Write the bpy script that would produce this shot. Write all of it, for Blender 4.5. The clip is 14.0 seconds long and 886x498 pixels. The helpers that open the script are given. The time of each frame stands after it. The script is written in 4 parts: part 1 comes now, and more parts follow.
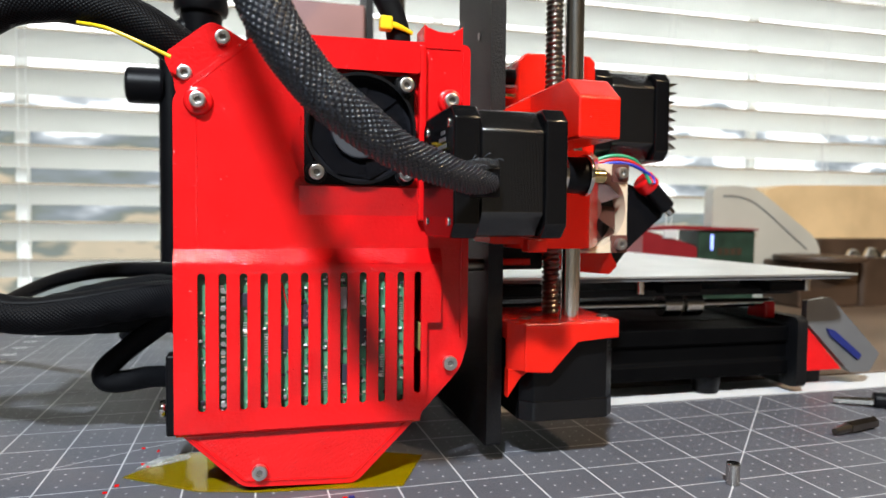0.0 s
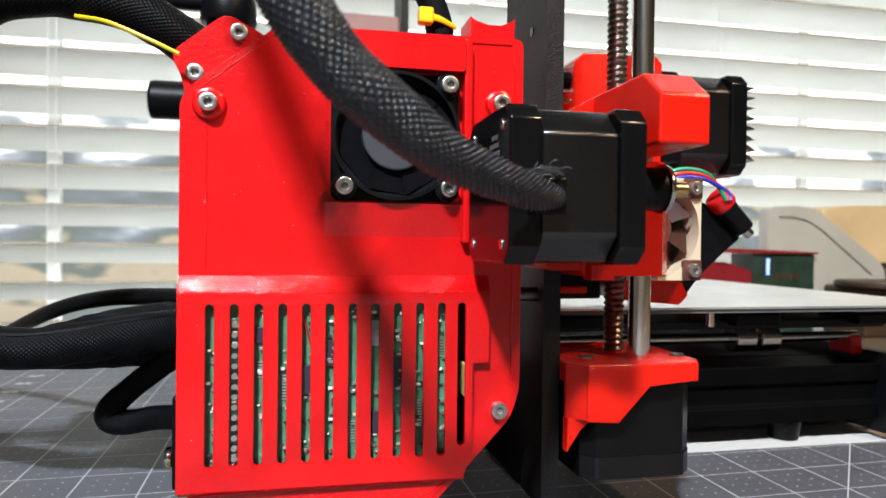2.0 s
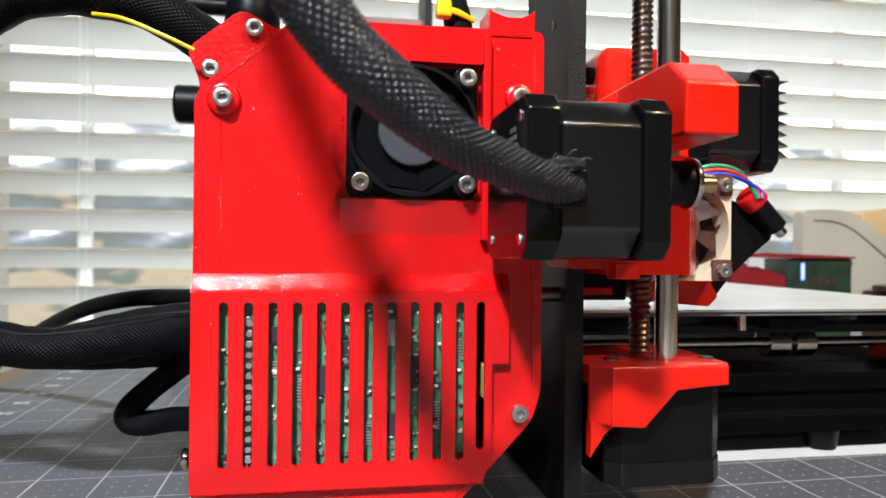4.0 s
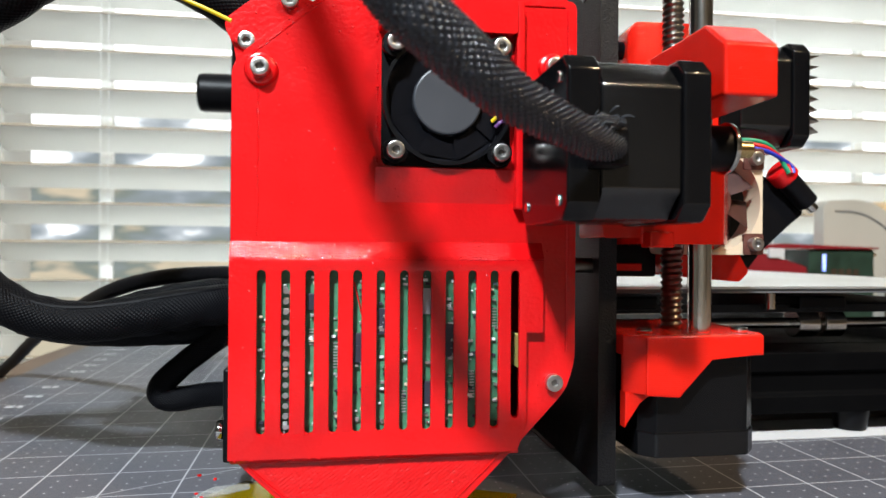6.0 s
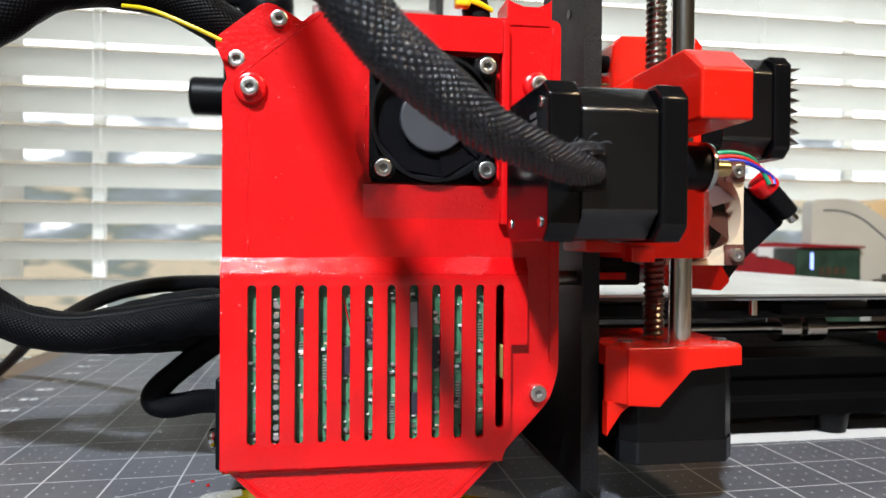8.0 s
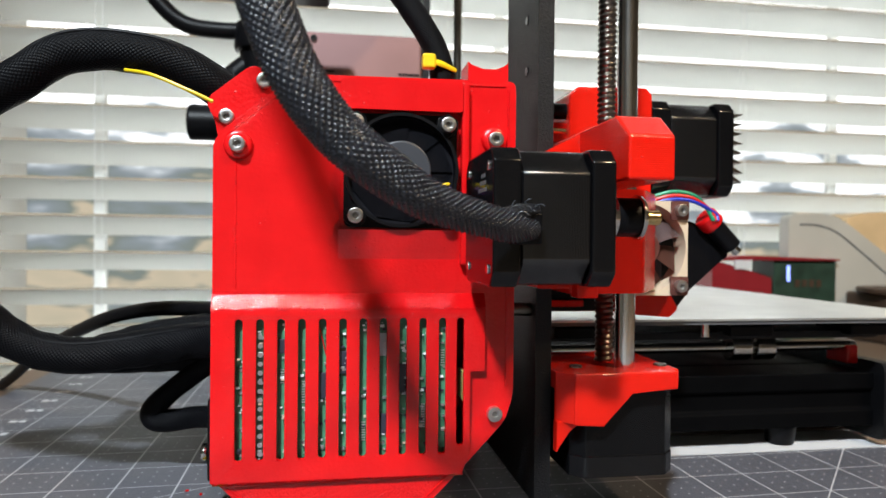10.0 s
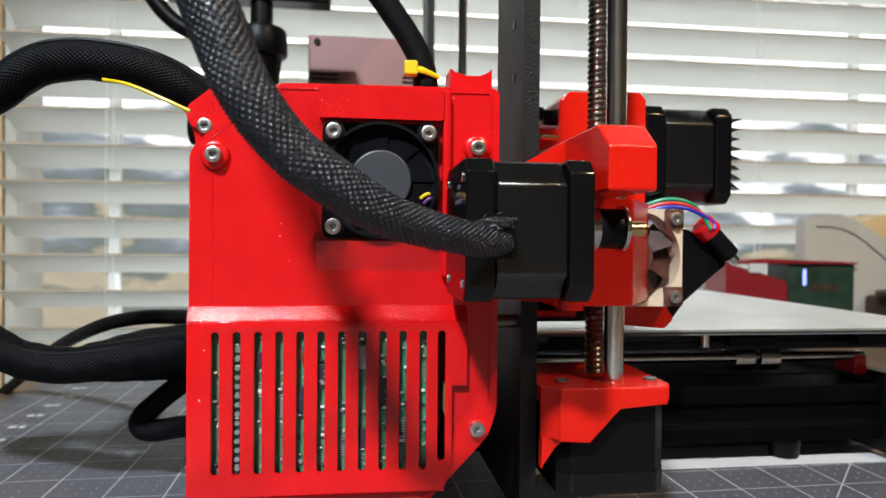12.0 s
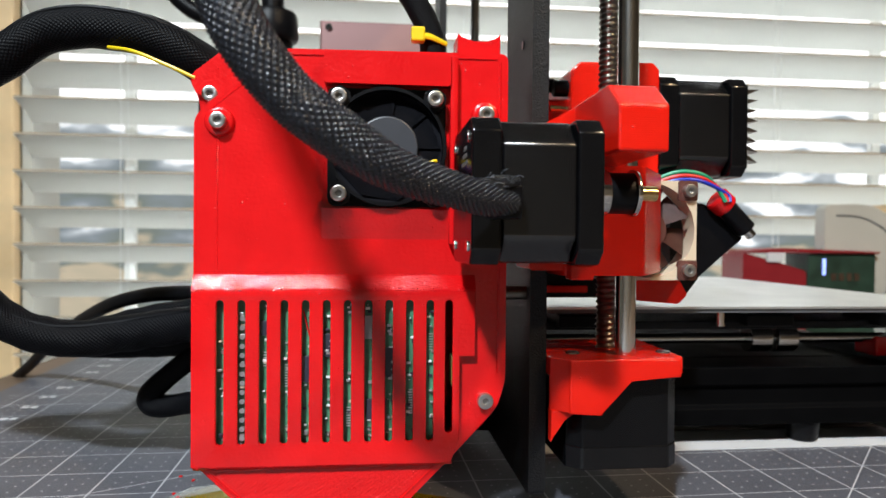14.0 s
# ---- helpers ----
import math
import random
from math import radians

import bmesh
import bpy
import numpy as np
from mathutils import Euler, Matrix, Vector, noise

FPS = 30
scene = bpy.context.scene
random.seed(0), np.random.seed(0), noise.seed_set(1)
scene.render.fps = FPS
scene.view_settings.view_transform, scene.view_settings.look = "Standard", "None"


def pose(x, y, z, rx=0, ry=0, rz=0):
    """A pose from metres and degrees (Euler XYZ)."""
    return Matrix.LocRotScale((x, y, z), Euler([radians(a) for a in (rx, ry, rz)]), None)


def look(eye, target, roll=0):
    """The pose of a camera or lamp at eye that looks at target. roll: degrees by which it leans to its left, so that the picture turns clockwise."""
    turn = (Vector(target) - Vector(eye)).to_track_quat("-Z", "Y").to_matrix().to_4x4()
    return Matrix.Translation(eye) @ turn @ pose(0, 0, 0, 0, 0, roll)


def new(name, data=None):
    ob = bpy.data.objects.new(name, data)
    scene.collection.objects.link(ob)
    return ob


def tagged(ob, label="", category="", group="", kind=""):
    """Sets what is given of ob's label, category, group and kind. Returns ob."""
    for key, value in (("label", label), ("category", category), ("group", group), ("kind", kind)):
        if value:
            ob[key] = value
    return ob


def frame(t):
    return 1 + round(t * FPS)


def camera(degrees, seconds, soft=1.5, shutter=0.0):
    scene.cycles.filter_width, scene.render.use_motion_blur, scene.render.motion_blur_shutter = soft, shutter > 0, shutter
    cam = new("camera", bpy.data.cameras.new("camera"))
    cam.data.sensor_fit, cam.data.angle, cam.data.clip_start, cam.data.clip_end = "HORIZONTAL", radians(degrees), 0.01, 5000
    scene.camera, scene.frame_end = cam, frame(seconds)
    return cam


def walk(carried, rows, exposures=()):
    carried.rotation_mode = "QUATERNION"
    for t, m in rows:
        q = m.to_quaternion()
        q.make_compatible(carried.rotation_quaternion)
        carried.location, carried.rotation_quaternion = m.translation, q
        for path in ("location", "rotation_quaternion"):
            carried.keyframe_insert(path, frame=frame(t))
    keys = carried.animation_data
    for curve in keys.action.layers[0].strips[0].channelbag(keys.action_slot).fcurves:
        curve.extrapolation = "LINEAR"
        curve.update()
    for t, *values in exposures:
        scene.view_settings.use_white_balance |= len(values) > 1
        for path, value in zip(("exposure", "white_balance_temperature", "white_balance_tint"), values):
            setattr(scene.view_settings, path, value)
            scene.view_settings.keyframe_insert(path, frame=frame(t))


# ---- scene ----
import itertools

cam = camera(66.69, 14.0)
# focused on the red box; the window and the nearest sleeve are a little soft
cam.data.dof.use_dof, cam.data.dof.focus_distance, cam.data.dof.aperture_fstop = True, 0.222, 18.0
# seconds, eye in metres, yaw, pitch, roll
PATH = [
    (0, 0.00275, -0.00134, 0.09911, -14.757, -2.508, 0.562),
    (0.5, 0.00381, 0.00094, 0.10058, -14.043, -1.982, 0.628),
    (1, 0.00530, 0.00685, 0.10483, -13.585, -1.619, 0.649),
    (1.5, 0.00734, 0.02776, 0.10484, -12.614, -0.991, 0.548),
    (2, 0.00694, 0.03546, 0.09898, -12.031, -0.646, 0.659),
    (2.5, 0.00806, 0.03848, 0.09545, -11.443, -0.360, 0.627),
    (3, 0.00948, 0.03974, 0.10046, -10.893, -0.072, 0.613),
    (5.3, 0.01133, 0.04032, 0.08914, -8.720, 0.011, 0.481),
    (5.5, 0.01024, 0.03956, 0.09007, -8.861, 0.072, 0.462),
    (6, 0.00405, 0.04053, 0.08593, -8.662, 0.055, 0.416),
    (6.5, 0.00454, 0.04292, 0.08740, -8.740, -0.044, 0.443),
    (7, 0.00121, 0.03790, 0.08950, -8.840, -0.277, 0.424),
    (9.3, 0.01230, 0.03233, 0.09985, -9.392, -0.716, 0.393),
    (9.5, 0.01051, 0.02706, 0.10150, -9.323, -0.599, 0.450),
    (10, 0.01305, 0.00733, 0.10631, -9.154, -0.546, 0.526),
    (10.5, 0.01964, 0.00270, 0.10892, -8.708, -0.593, 0.498),
    (11, 0.02139, 0.00341, 0.10811, -8.261, -0.638, 0.504),
    (11.5, 0.02851, 0.00990, 0.11302, -7.913, -0.586, 0.518),
    (12, 0.02757, 0.01061, 0.11059, -7.400, -0.626, 0.508),
    (12.5, 0.02672, 0.01125, 0.10869, -6.973, -0.640, 0.530),
    (13, 0.02741, 0.01159, 0.10774, -6.522, -0.624, 0.528),
    (13.5, 0.02801, 0.01230, 0.10308, -6.086, -0.752, 0.513),
    (14, 0.03093, 0.01414, 0.10006, -6.087, -0.735, 0.486),
]
walk(cam, [(t, pose(x, y, z, 0, 0, yaw) @ pose(0, 0, 0, 90 + pitch) @ pose(0, 0, 0, 0, 0, roll)) for t, x, y, z, yaw, pitch, roll in PATH],
     exposures=[(0, 0.0), (6.5, 0.0), (9.3, -0.10), (10.5, -0.32), (11.5, -0.40), (14, -0.30)])

# ---- world, daylight, lamps ----
world = bpy.data.worlds.new("world")
scene.world = world
world.use_nodes = True
wn = world.node_tree
sky = wn.nodes.new("ShaderNodeTexSky")
sky.sky_type, sky.sun_disc = "NISHITA", False
sky.sun_elevation, sky.sun_rotation = radians(40), radians(200)
wn.nodes["Background"].inputs[1].default_value = 0.12
wn.links.new(sky.outputs[0], wn.nodes["Background"].inputs[0])


def area(name, eye, target, sx, sy, watts, colour):
    lamp = bpy.data.lights.new(name, "AREA")
    lamp.shape, lamp.size, lamp.size_y, lamp.energy, lamp.color = "RECTANGLE", sx, sy, watts, colour
    ob = new(name, lamp)
    ob.matrix_world = look(eye, target)
    return ob


# daylight in the window's opening, behind the blind
area("window_daylight", (0.48, 0.955, 0.40), (0.48, 0.2, 0.20), 1.6, 1.2, 11.0, (0.92, 0.97, 1.0))
# two ceiling lamps in front of the desk: a cool one and a weaker warm one
area("ceiling_lamp_light", (-0.558, -1.091, 1.56), (-0.558, -1.09, 0.0), 0.15, 0.15, 127.0, (0.83, 0.93, 1.0))
area("warm_lamp_light", (1.03, -1.01, 1.56), (1.03, -1.009, 0.0), 0.13, 0.13, 37.0, (1.0, 0.74, 0.45))

MM = 0.001

# ---- materials ----


def material(name, colour, rough=0.5, metal=0.0, spread=0.06, scale=60.0, bump=0.05, bump_scale=400.0, coat=0.0, spec=0.5):
    m = bpy.data.materials.new(name)
    m.use_nodes = True
    t = m.node_tree
    b = t.nodes["Principled BSDF"]
    b.inputs["Metallic"].default_value = metal
    b.inputs["Coat Weight"].default_value = coat
    b.inputs["Specular IOR Level"].default_value = spec
    co = t.nodes.new("ShaderNodeTexCoord")
    n1, n2 = t.nodes.new("ShaderNodeTexNoise"), t.nodes.new("ShaderNodeTexNoise")
    n1.inputs["Scale"].default_value, n1.inputs["Detail"].default_value = scale, 6
    n2.inputs["Scale"].default_value, n2.inputs["Detail"].default_value = bump_scale, 4
    for n in (n1, n2):
        t.links.new(co.outputs["Object"], n.inputs["Vector"])
    ramp = t.nodes.new("ShaderNodeValToRGB")
    lo, hi = [max(0.0, c * (1 - spread)) for c in colour], [min(1.0, c * (1 + spread) + spread * 0.01) for c in colour]
    ramp.color_ramp.elements[0].position, ramp.color_ramp.elements[1].position = 0.3, 0.7
    ramp.color_ramp.elements[0].color, ramp.color_ramp.elements[1].color = (*lo, 1), (*hi, 1)
    t.links.new(n1.outputs[0], ramp.inputs[0])
    t.links.new(ramp.outputs[0], b.inputs["Base Color"])
    r = t.nodes.new("ShaderNodeMapRange")
    r.inputs["To Min"].default_value, r.inputs["To Max"].default_value = rough * 0.8, min(1.0, rough * 1.2)
    t.links.new(n1.outputs[0], r.inputs["Value"])
    t.links.new(r.outputs[0], b.inputs["Roughness"])
    bp = t.nodes.new("ShaderNodeBump")
    bp.inputs["Strength"].default_value, bp.inputs["Distance"].default_value = bump, 0.0005
    t.links.new(n2.outputs[0], bp.inputs["Height"])
    t.links.new(bp.outputs[0], b.inputs["Normal"])
    return m


RED = material("red_print", (0.67, 0.005, 0.007), 0.22, bump=0.30, bump_scale=750, spread=0.06, scale=90)
RED_LUMPY = material("red_print_lumpy", (0.67, 0.005, 0.007), 0.08, bump=0.6, bump_scale=1000, spread=0.06, scale=90)
RED_SPECK = material("red_print_specks", (0.67, 0.005, 0.007), 0.08, bump=0.0, spread=0.06, scale=90)
RED_FLAP = material("red_print_top_layer", (0.67, 0.005, 0.007), 0.30, bump=0.9, bump_scale=900, spread=0.06, scale=90)
RED_LAYER = material("red_print_layered", (0.68, 0.011, 0.004), 0.16, bump=0.2, bump_scale=1200, spread=0.06, scale=90, spec=0.4)


def layered(m, axis, per_metre, depth, strength):
    """Fine print layers across one axis, on top of the material's own bump, and scattered small blobs."""
    t = m.node_tree
    co = [n for n in t.nodes if n.type == "TEX_COORD"][0]
    old = [n for n in t.nodes if n.type == "BUMP"][0]
    wv, bp, vo, rg, b3 = (t.nodes.new(k) for k in ("ShaderNodeTexWave", "ShaderNodeBump", "ShaderNodeTexVoronoi", "ShaderNodeMapRange", "ShaderNodeBump"))
    wv.bands_direction = axis
    wv.inputs["Scale"].default_value = per_metre * math.pi / 10
    wv.inputs["Distortion"].default_value, wv.inputs["Detail"].default_value = 0.6, 2.0
    bp.inputs["Strength"].default_value, bp.inputs["Distance"].default_value = strength, depth
    vo.inputs["Scale"].default_value = 330.0
    rg.inputs["From Min"].default_value, rg.inputs["From Max"].default_value = 0.0, 0.13
    b3.inputs["Strength"].default_value, b3.inputs["Distance"].default_value = 0.9, 0.00025
    flat, pick, hgt, patch = (t.nodes.new(k) for k in ("ShaderNodeMapping", "ShaderNodeMath", "ShaderNodeMath", "ShaderNodeTexNoise"))
    flat.inputs["Scale"].default_value = (1, 0, 1)
    patch.inputs["Scale"].default_value = 60.0
    pick.operation, hgt.operation = "GREATER_THAN", "MULTIPLY"
    t.links.new(co.outputs["Object"], wv.inputs["Vector"])
    t.links.new(co.outputs["Object"], flat.inputs[0])
    t.links.new(co.outputs["Object"], patch.inputs["Vector"])
    t.links.new(flat.outputs[0], vo.inputs["Vector"])
    t.links.new(vo.outputs["Color"], pick.inputs[0])
    t.links.new(patch.outputs[0], pick.inputs[1])
    t.links.new(wv.outputs["Fac"], bp.inputs["Height"])
    t.links.new(old.outputs[0], bp.inputs["Normal"])
    t.links.new(vo.outputs["Distance"], rg.inputs["Value"])
    rg.inputs["To Min"].default_value, rg.inputs["To Max"].default_value = 1.0, 0.0
    t.links.new(rg.outputs[0], hgt.inputs[0])
    t.links.new(pick.outputs[0], hgt.inputs[1])
    t.links.new(hgt.outputs[0], b3.inputs["Height"])
    t.links.new(bp.outputs[0], b3.inputs["Normal"])
    t.links.new(b3.outputs[0], t.nodes["Principled BSDF"].inputs["Normal"])


def hatched(m, per_metre, depth):
    """The slanting lines of a printed top layer, seen as faint gloss streaks."""
    t = m.node_tree
    bs = t.nodes["Principled BSDF"]
    last = bs.inputs["Normal"].links[0].from_socket
    co, mp, wv, bp = (t.nodes.new(k) for k in ("ShaderNodeTexCoord", "ShaderNodeMapping", "ShaderNodeTexWave", "ShaderNodeBump"))
    mp.inputs["Rotation"].default_value = (0, radians(-52), 0)
    wv.bands_direction = "X"
    wv.inputs["Scale"].default_value = per_metre * math.pi / 10
    wv.inputs["Distortion"].default_value, wv.inputs["Detail"].default_value, wv.inputs["Detail Scale"].default_value = 2.5, 3.0, 0.5
    bp.inputs["Strength"].default_value, bp.inputs["Distance"].default_value = 0.8, depth
    t.links.new(co.outputs["Object"], mp.inputs[0])
    t.links.new(mp.outputs[0], wv.inputs[0])
    t.links.new(wv.outputs["Fac"], bp.inputs["Height"])
    t.links.new(last, bp.inputs["Normal"])
    t.links.new(bp.outputs[0], bs.inputs["Normal"])


layered(RED, "Y", 3300, 0.00001, 0.5)
hatched(RED, 2100, 0.000012)
layered(RED_FLAP, "Y", 3300, 0.00001, 0.5)
hatched(RED_FLAP, 1000, 0.00007)
layered(RED_LAYER, "Z", 1600, 0.000035, 0.6)


def stretched(m, x, y, z):
    """Draws the material's fine relief out along its print direction."""
    t = m.node_tree
    nz = [n for n in t.nodes if n.type == "TEX_NOISE"][1]
    mp = t.nodes.new("ShaderNodeMapping")
    mp.inputs["Scale"].default_value = (x, y, z)
    t.links.new(nz.inputs["Vector"].links[0].from_socket, mp.inputs[0])
    t.links.new(mp.outputs[0], nz.inputs["Vector"])


stretched(RED_LUMPY, 0.6, 1.0, 1.3)
stretched(RED_LAYER, 0.25, 0.25, 4.0)
BLACK = material("black_motor", (0.003, 0.003, 0.0035), 0.24, bump=0.02, bump_scale=900, spec=0.2)
BLACKCAP = material("black_cap", (0.003, 0.003, 0.0035), 0.16, bump=0.03, bump_scale=900, spec=0.4)
RAIL = material("black_anodised", (0.0015, 0.0015, 0.0018), 0.6, bump=0.05, spec=0.04)
POWDER = material("powder_coat", (0.0035, 0.0035, 0.0045), 0.45, bump=0.8, bump_scale=1400, spec=0.3)
PLASTIC = material("black_plastic", (0.003, 0.003, 0.004), 0.40, bump=0.2, spec=0.16)
SCREW = material("screw_steel", (0.60, 0.58, 0.56), 0.30, metal=1.0, bump=0.05, spread=0.1)
# screw steel again, darkened for the shade inside the hex socket
SOCKET = material("shaded_socket_steel", (0.30, 0.29, 0.28), 0.4, metal=1.0)
ROD = material("ground_steel", (0.80, 0.77, 0.72), 0.17, metal=1.0, bump=0.03, spread=0.1)
STEEL = material("steel", (0.62, 0.60, 0.57), 0.13, metal=1.0, bump=0.03, spread=0.1)
DARKSTEEL = material("leadscrew_steel", (0.16, 0.14, 0.12), 0.32, metal=1.0)
BRASS = material("brass", (0.70, 0.52, 0.24), 0.25, metal=1.0)
SLAT = material("slat_paint", (0.84, 0.85, 0.83), 0.5, scale=8, spread=0.04)
tr = SLAT.node_tree
sheen, glow, mixed = tr.nodes["Principled BSDF"], tr.nodes.new("ShaderNodeBsdfTranslucent"), tr.nodes.new("ShaderNodeMixShader")
glow.inputs[0].default_value, mixed.inputs[0].default_value = (0.85, 0.86, 0.82, 1), 0.30
tr.links.new(sheen.outputs[0], mixed.inputs[1])
tr.links.new(glow.outputs[0], mixed.inputs[2])
tr.links.new(mixed.outputs[0], tr.nodes["Material Output"].inputs[0])
# tan that stands for the shade on the slats' backlit front edges
SLAT_EDGE = material("backlit_slat_edge", (0.36, 0.29, 0.20), 0.6, scale=20, spread=0.2)
JAMB = material("dull_jamb_paint", (0.42, 0.42, 0.38), 0.6, scale=10, spread=0.06)
WHITE = material("white_paint", (0.78, 0.80, 0.79), 0.55, scale=8, spread=0.03)
PAPER = material("white_paper", (0.58, 0.58, 0.59), 0.8, scale=20, spread=0.03)
BEDSHEET = material("steel_sheet", (0.72, 0.72, 0.71), 0.32, metal=0.85, scale=30, spread=0.12)
PCB = material("green_board", (0.07, 0.23, 0.125), 0.45, scale=300, spread=0.3)
SOLDER = material("solder", (0.7, 0.7, 0.7), 0.3, metal=1.0)
CHIP = material("dark_chip", (0.03, 0.03, 0.045), 0.4)
TAN = material("tan_fan_frame", (0.62, 0.50, 0.36), 0.5, scale=40)
BROWN = material("brown_fan_blade", (0.10, 0.035, 0.026), 0.4)
CARD = material("pale_yellow_plastic", (0.55, 0.45, 0.14), 0.4)
WOOD = material("light_wood", (0.66, 0.47, 0.26), 0.5, scale=12, spread=0.18)
DARKWOOD = material("dark_wood", (0.055, 0.030, 0.017), 0.5, scale=25, spread=0.3)
CREAM = material("cream_plastic", (0.44, 0.42, 0.37), 0.5, scale=15)
YELLOW = material("yellow_plastic", (0.80, 0.58, 0.01), 0.35)
GREY = material("grey_panel", (0.12, 0.12, 0.125), 0.35)
BLUE = material("blue_plastic", (0.012, 0.02, 0.14), 0.4)
# silver metal; the red it reflects is put into the base colour
PSU = material("power_supply_metal", (0.32, 0.18, 0.17), 0.45, metal=0.5, scale=20)
DESK = material("desk_wood", (0.13, 0.085, 0.055), 0.5, scale=12, spread=0.25)
WALL = material("wall_paint", (0.17, 0.145, 0.115), 0.8, scale=6, spread=0.04)
CEILING = material("ceiling_paint", (0.27, 0.25, 0.21), 0.9, scale=6, spread=0.04)
FANBLADE = material("fan_blade_black", (0.007, 0.007, 0.010), 0.6, spec=0.08)
FANHUB = material("fan_hub_black", (0.042, 0.045, 0.054), 0.42, spec=0.4)
FLOOR = material("floor_carpet", (0.12, 0.105, 0.09), 0.95, scale=30, spread=0.2, bump=0.8)
VIOLET = material("violet_wire", (0.16, 0.06, 0.22), 0.4)
THREAD = material("grey_thread", (0.05, 0.053, 0.06), 0.25)
WIRE_RED = material("red_wire", (0.6, 0.01, 0.01), 0.4)
WIRE_GREEN = material("green_wire", (0.01, 0.25, 0.12), 0.4)
WIRE_BLUE = material("blue_wire", (0.01, 0.03, 0.4), 0.4)


def mth(op, a, b=None, c=None):
    n = t.nodes.new("ShaderNodeMath")
    n.operation = op
    for i, v in enumerate((a, b, c)):
        if isinstance(v, (int, float)):
            n.inputs[i].default_value = v
        elif v is not None:
            t.links.new(v, n.inputs[i])
    return n.outputs[0]


def braid(around, pitch, light, depth):
    """A woven sleeve: staggered threads, so many round it, one row each pitch millimetres."""
    bs = t.nodes["Principled BSDF"]
    uvn, sep = t.nodes.new("ShaderNodeTexCoord"), t.nodes.new("ShaderNodeSeparateXYZ")
    t.links.new(uvn.outputs["UV"], sep.inputs[0])
    ua = mth("MULTIPLY", sep.outputs[0], around * math.pi)
    va = mth("ADD", mth("MULTIPLY", sep.outputs[1], math.pi / pitch), mth("MULTIPLY", sep.outputs[0], 4 * math.pi))
    weave = mth("ADD", mth("MULTIPLY", mth("MULTIPLY", mth("SINE", ua), mth("SINE", va)), 0.5), 0.5)
    bp = t.nodes.new("ShaderNodeBump")
    bp.inputs["Strength"].default_value, bp.inputs["Distance"].default_value = 0.8, depth
    t.links.new(weave, bp.inputs["Height"])
    t.links.new(bp.outputs[0], bs.inputs["Normal"])
    # bluish highlights on the thread crowns and dark gaps, put into the colour
    rp = t.nodes.new("ShaderNodeValToRGB")
    rp.color_ramp.elements[0].position, rp.color_ramp.elements[1].position = 0.58, 0.86
    rp.color_ramp.elements[0].color, rp.color_ramp.elements[1].color = (0.002, 0.002, 0.003, 1), (light, light * 1.1, light * 1.35, 1)
    t.links.new(weave, rp.inputs[0])
    t.links.new(rp.outputs[0], bs.inputs["Base Color"])


# the blue in this base colour stands for the cool lamp's sheen
THREADS = material("woven_threads", (0.007, 0.009, 0.015), 0.31, spread=0.4, scale=500, bump=0.3, bump_scale=3000, spec=0.7)
SLEEVE = material("braided_sleeve", (0.01, 0.01, 0.012), 0.34, spec=0.5)
t = SLEEVE.node_tree
braid(58, 0.92, 0.09, 0.0005)
SLEEVE_FINE = material("fine_braided_sleeve", (0.01, 0.01, 0.012), 0.5, spec=0.10)
t = SLEEVE_FINE.node_tree
braid(64, 0.8, 0.005, 0.0003)
MAT = material("cutting_mat", (0.090, 0.090, 0.105), 0.5, scale=40, spread=0.10, bump=0.4, bump_scale=1800)
t = MAT.node_tree
bs = t.nodes["Principled BSDF"]
plain = [n for n in t.nodes if n.type == "VALTORGB"][0]
tc, mp, sp = t.nodes.new("ShaderNodeTexCoord"), t.nodes.new("ShaderNodeMapping"), t.nodes.new("ShaderNodeSeparateXYZ")
mp.vector_type = "TEXTURE"
mp.inputs["Location"].default_value = (0.2271 - 0.170, 0.2687 - 0.320, 0)
mp.inputs["Rotation"].default_value = (0, 0, radians(1.3))
t.links.new(tc.outputs["Object"], mp.inputs[0])
t.links.new(mp.outputs[0], sp.inputs[0])
gx, gy = sp.outputs[0], sp.outputs[1]
INCH = 0.0254


def near(v, step, width):
    """1 where v lies within width of a multiple of step, with a soft edge."""
    d = mth("MULTIPLY", mth("PINGPONG", v, step / 2), 1.0)
    n = t.nodes.new("ShaderNodeMapRange")
    n.inputs["From Min"].default_value, n.inputs["From Max"].default_value = width * 0.6, width * 1.3
    n.inputs["To Min"].default_value, n.inputs["To Max"].default_value = 1.0, 0.0
    t.links.new(d, n.inputs["Value"])
    return n.outputs[0]


lines = mth("MAXIMUM", near(gx, INCH, 0.00032), near(gy, INCH, 0.00026))
dots = mth("MULTIPLY", near(gx, INCH / 4, 0.00042), near(gy, INCH / 4, 0.00042))
slant = mth("SUBTRACT", gx, gy)
slant2 = mth("ADD", mth("SUBTRACT", mth("MULTIPLY", gx, 0.5), gy), 0.1796)
diag = mth("MAXIMUM", near(mth("WRAP", slant, -0.4, 0.4), 2.0, 0.00040), near(mth("WRAP", slant2, -0.8, 0.8), 2.0, 0.00028))
rim = mth("MULTIPLY", mth("GREATER_THAN", gx, -0.418), mth("LESS_THAN", gx, 0.36))
ink = mth("MULTIPLY", mth("MULTIPLY", mth("MAXIMUM", mth("MAXIMUM", lines, mth("MULTIPLY", dots, 0.8)), diag), rim), 0.8)
mx = t.nodes.new("ShaderNodeMix")
mx.data_type = "RGBA"
t.links.new(ink, mx.inputs[0])
t.links.new(plain.outputs[0], mx.inputs[6])
mx.inputs[7].default_value = (0.62, 0.62, 0.64, 1)
t.links.new(mx.outputs[2], bs.inputs["Base Color"])

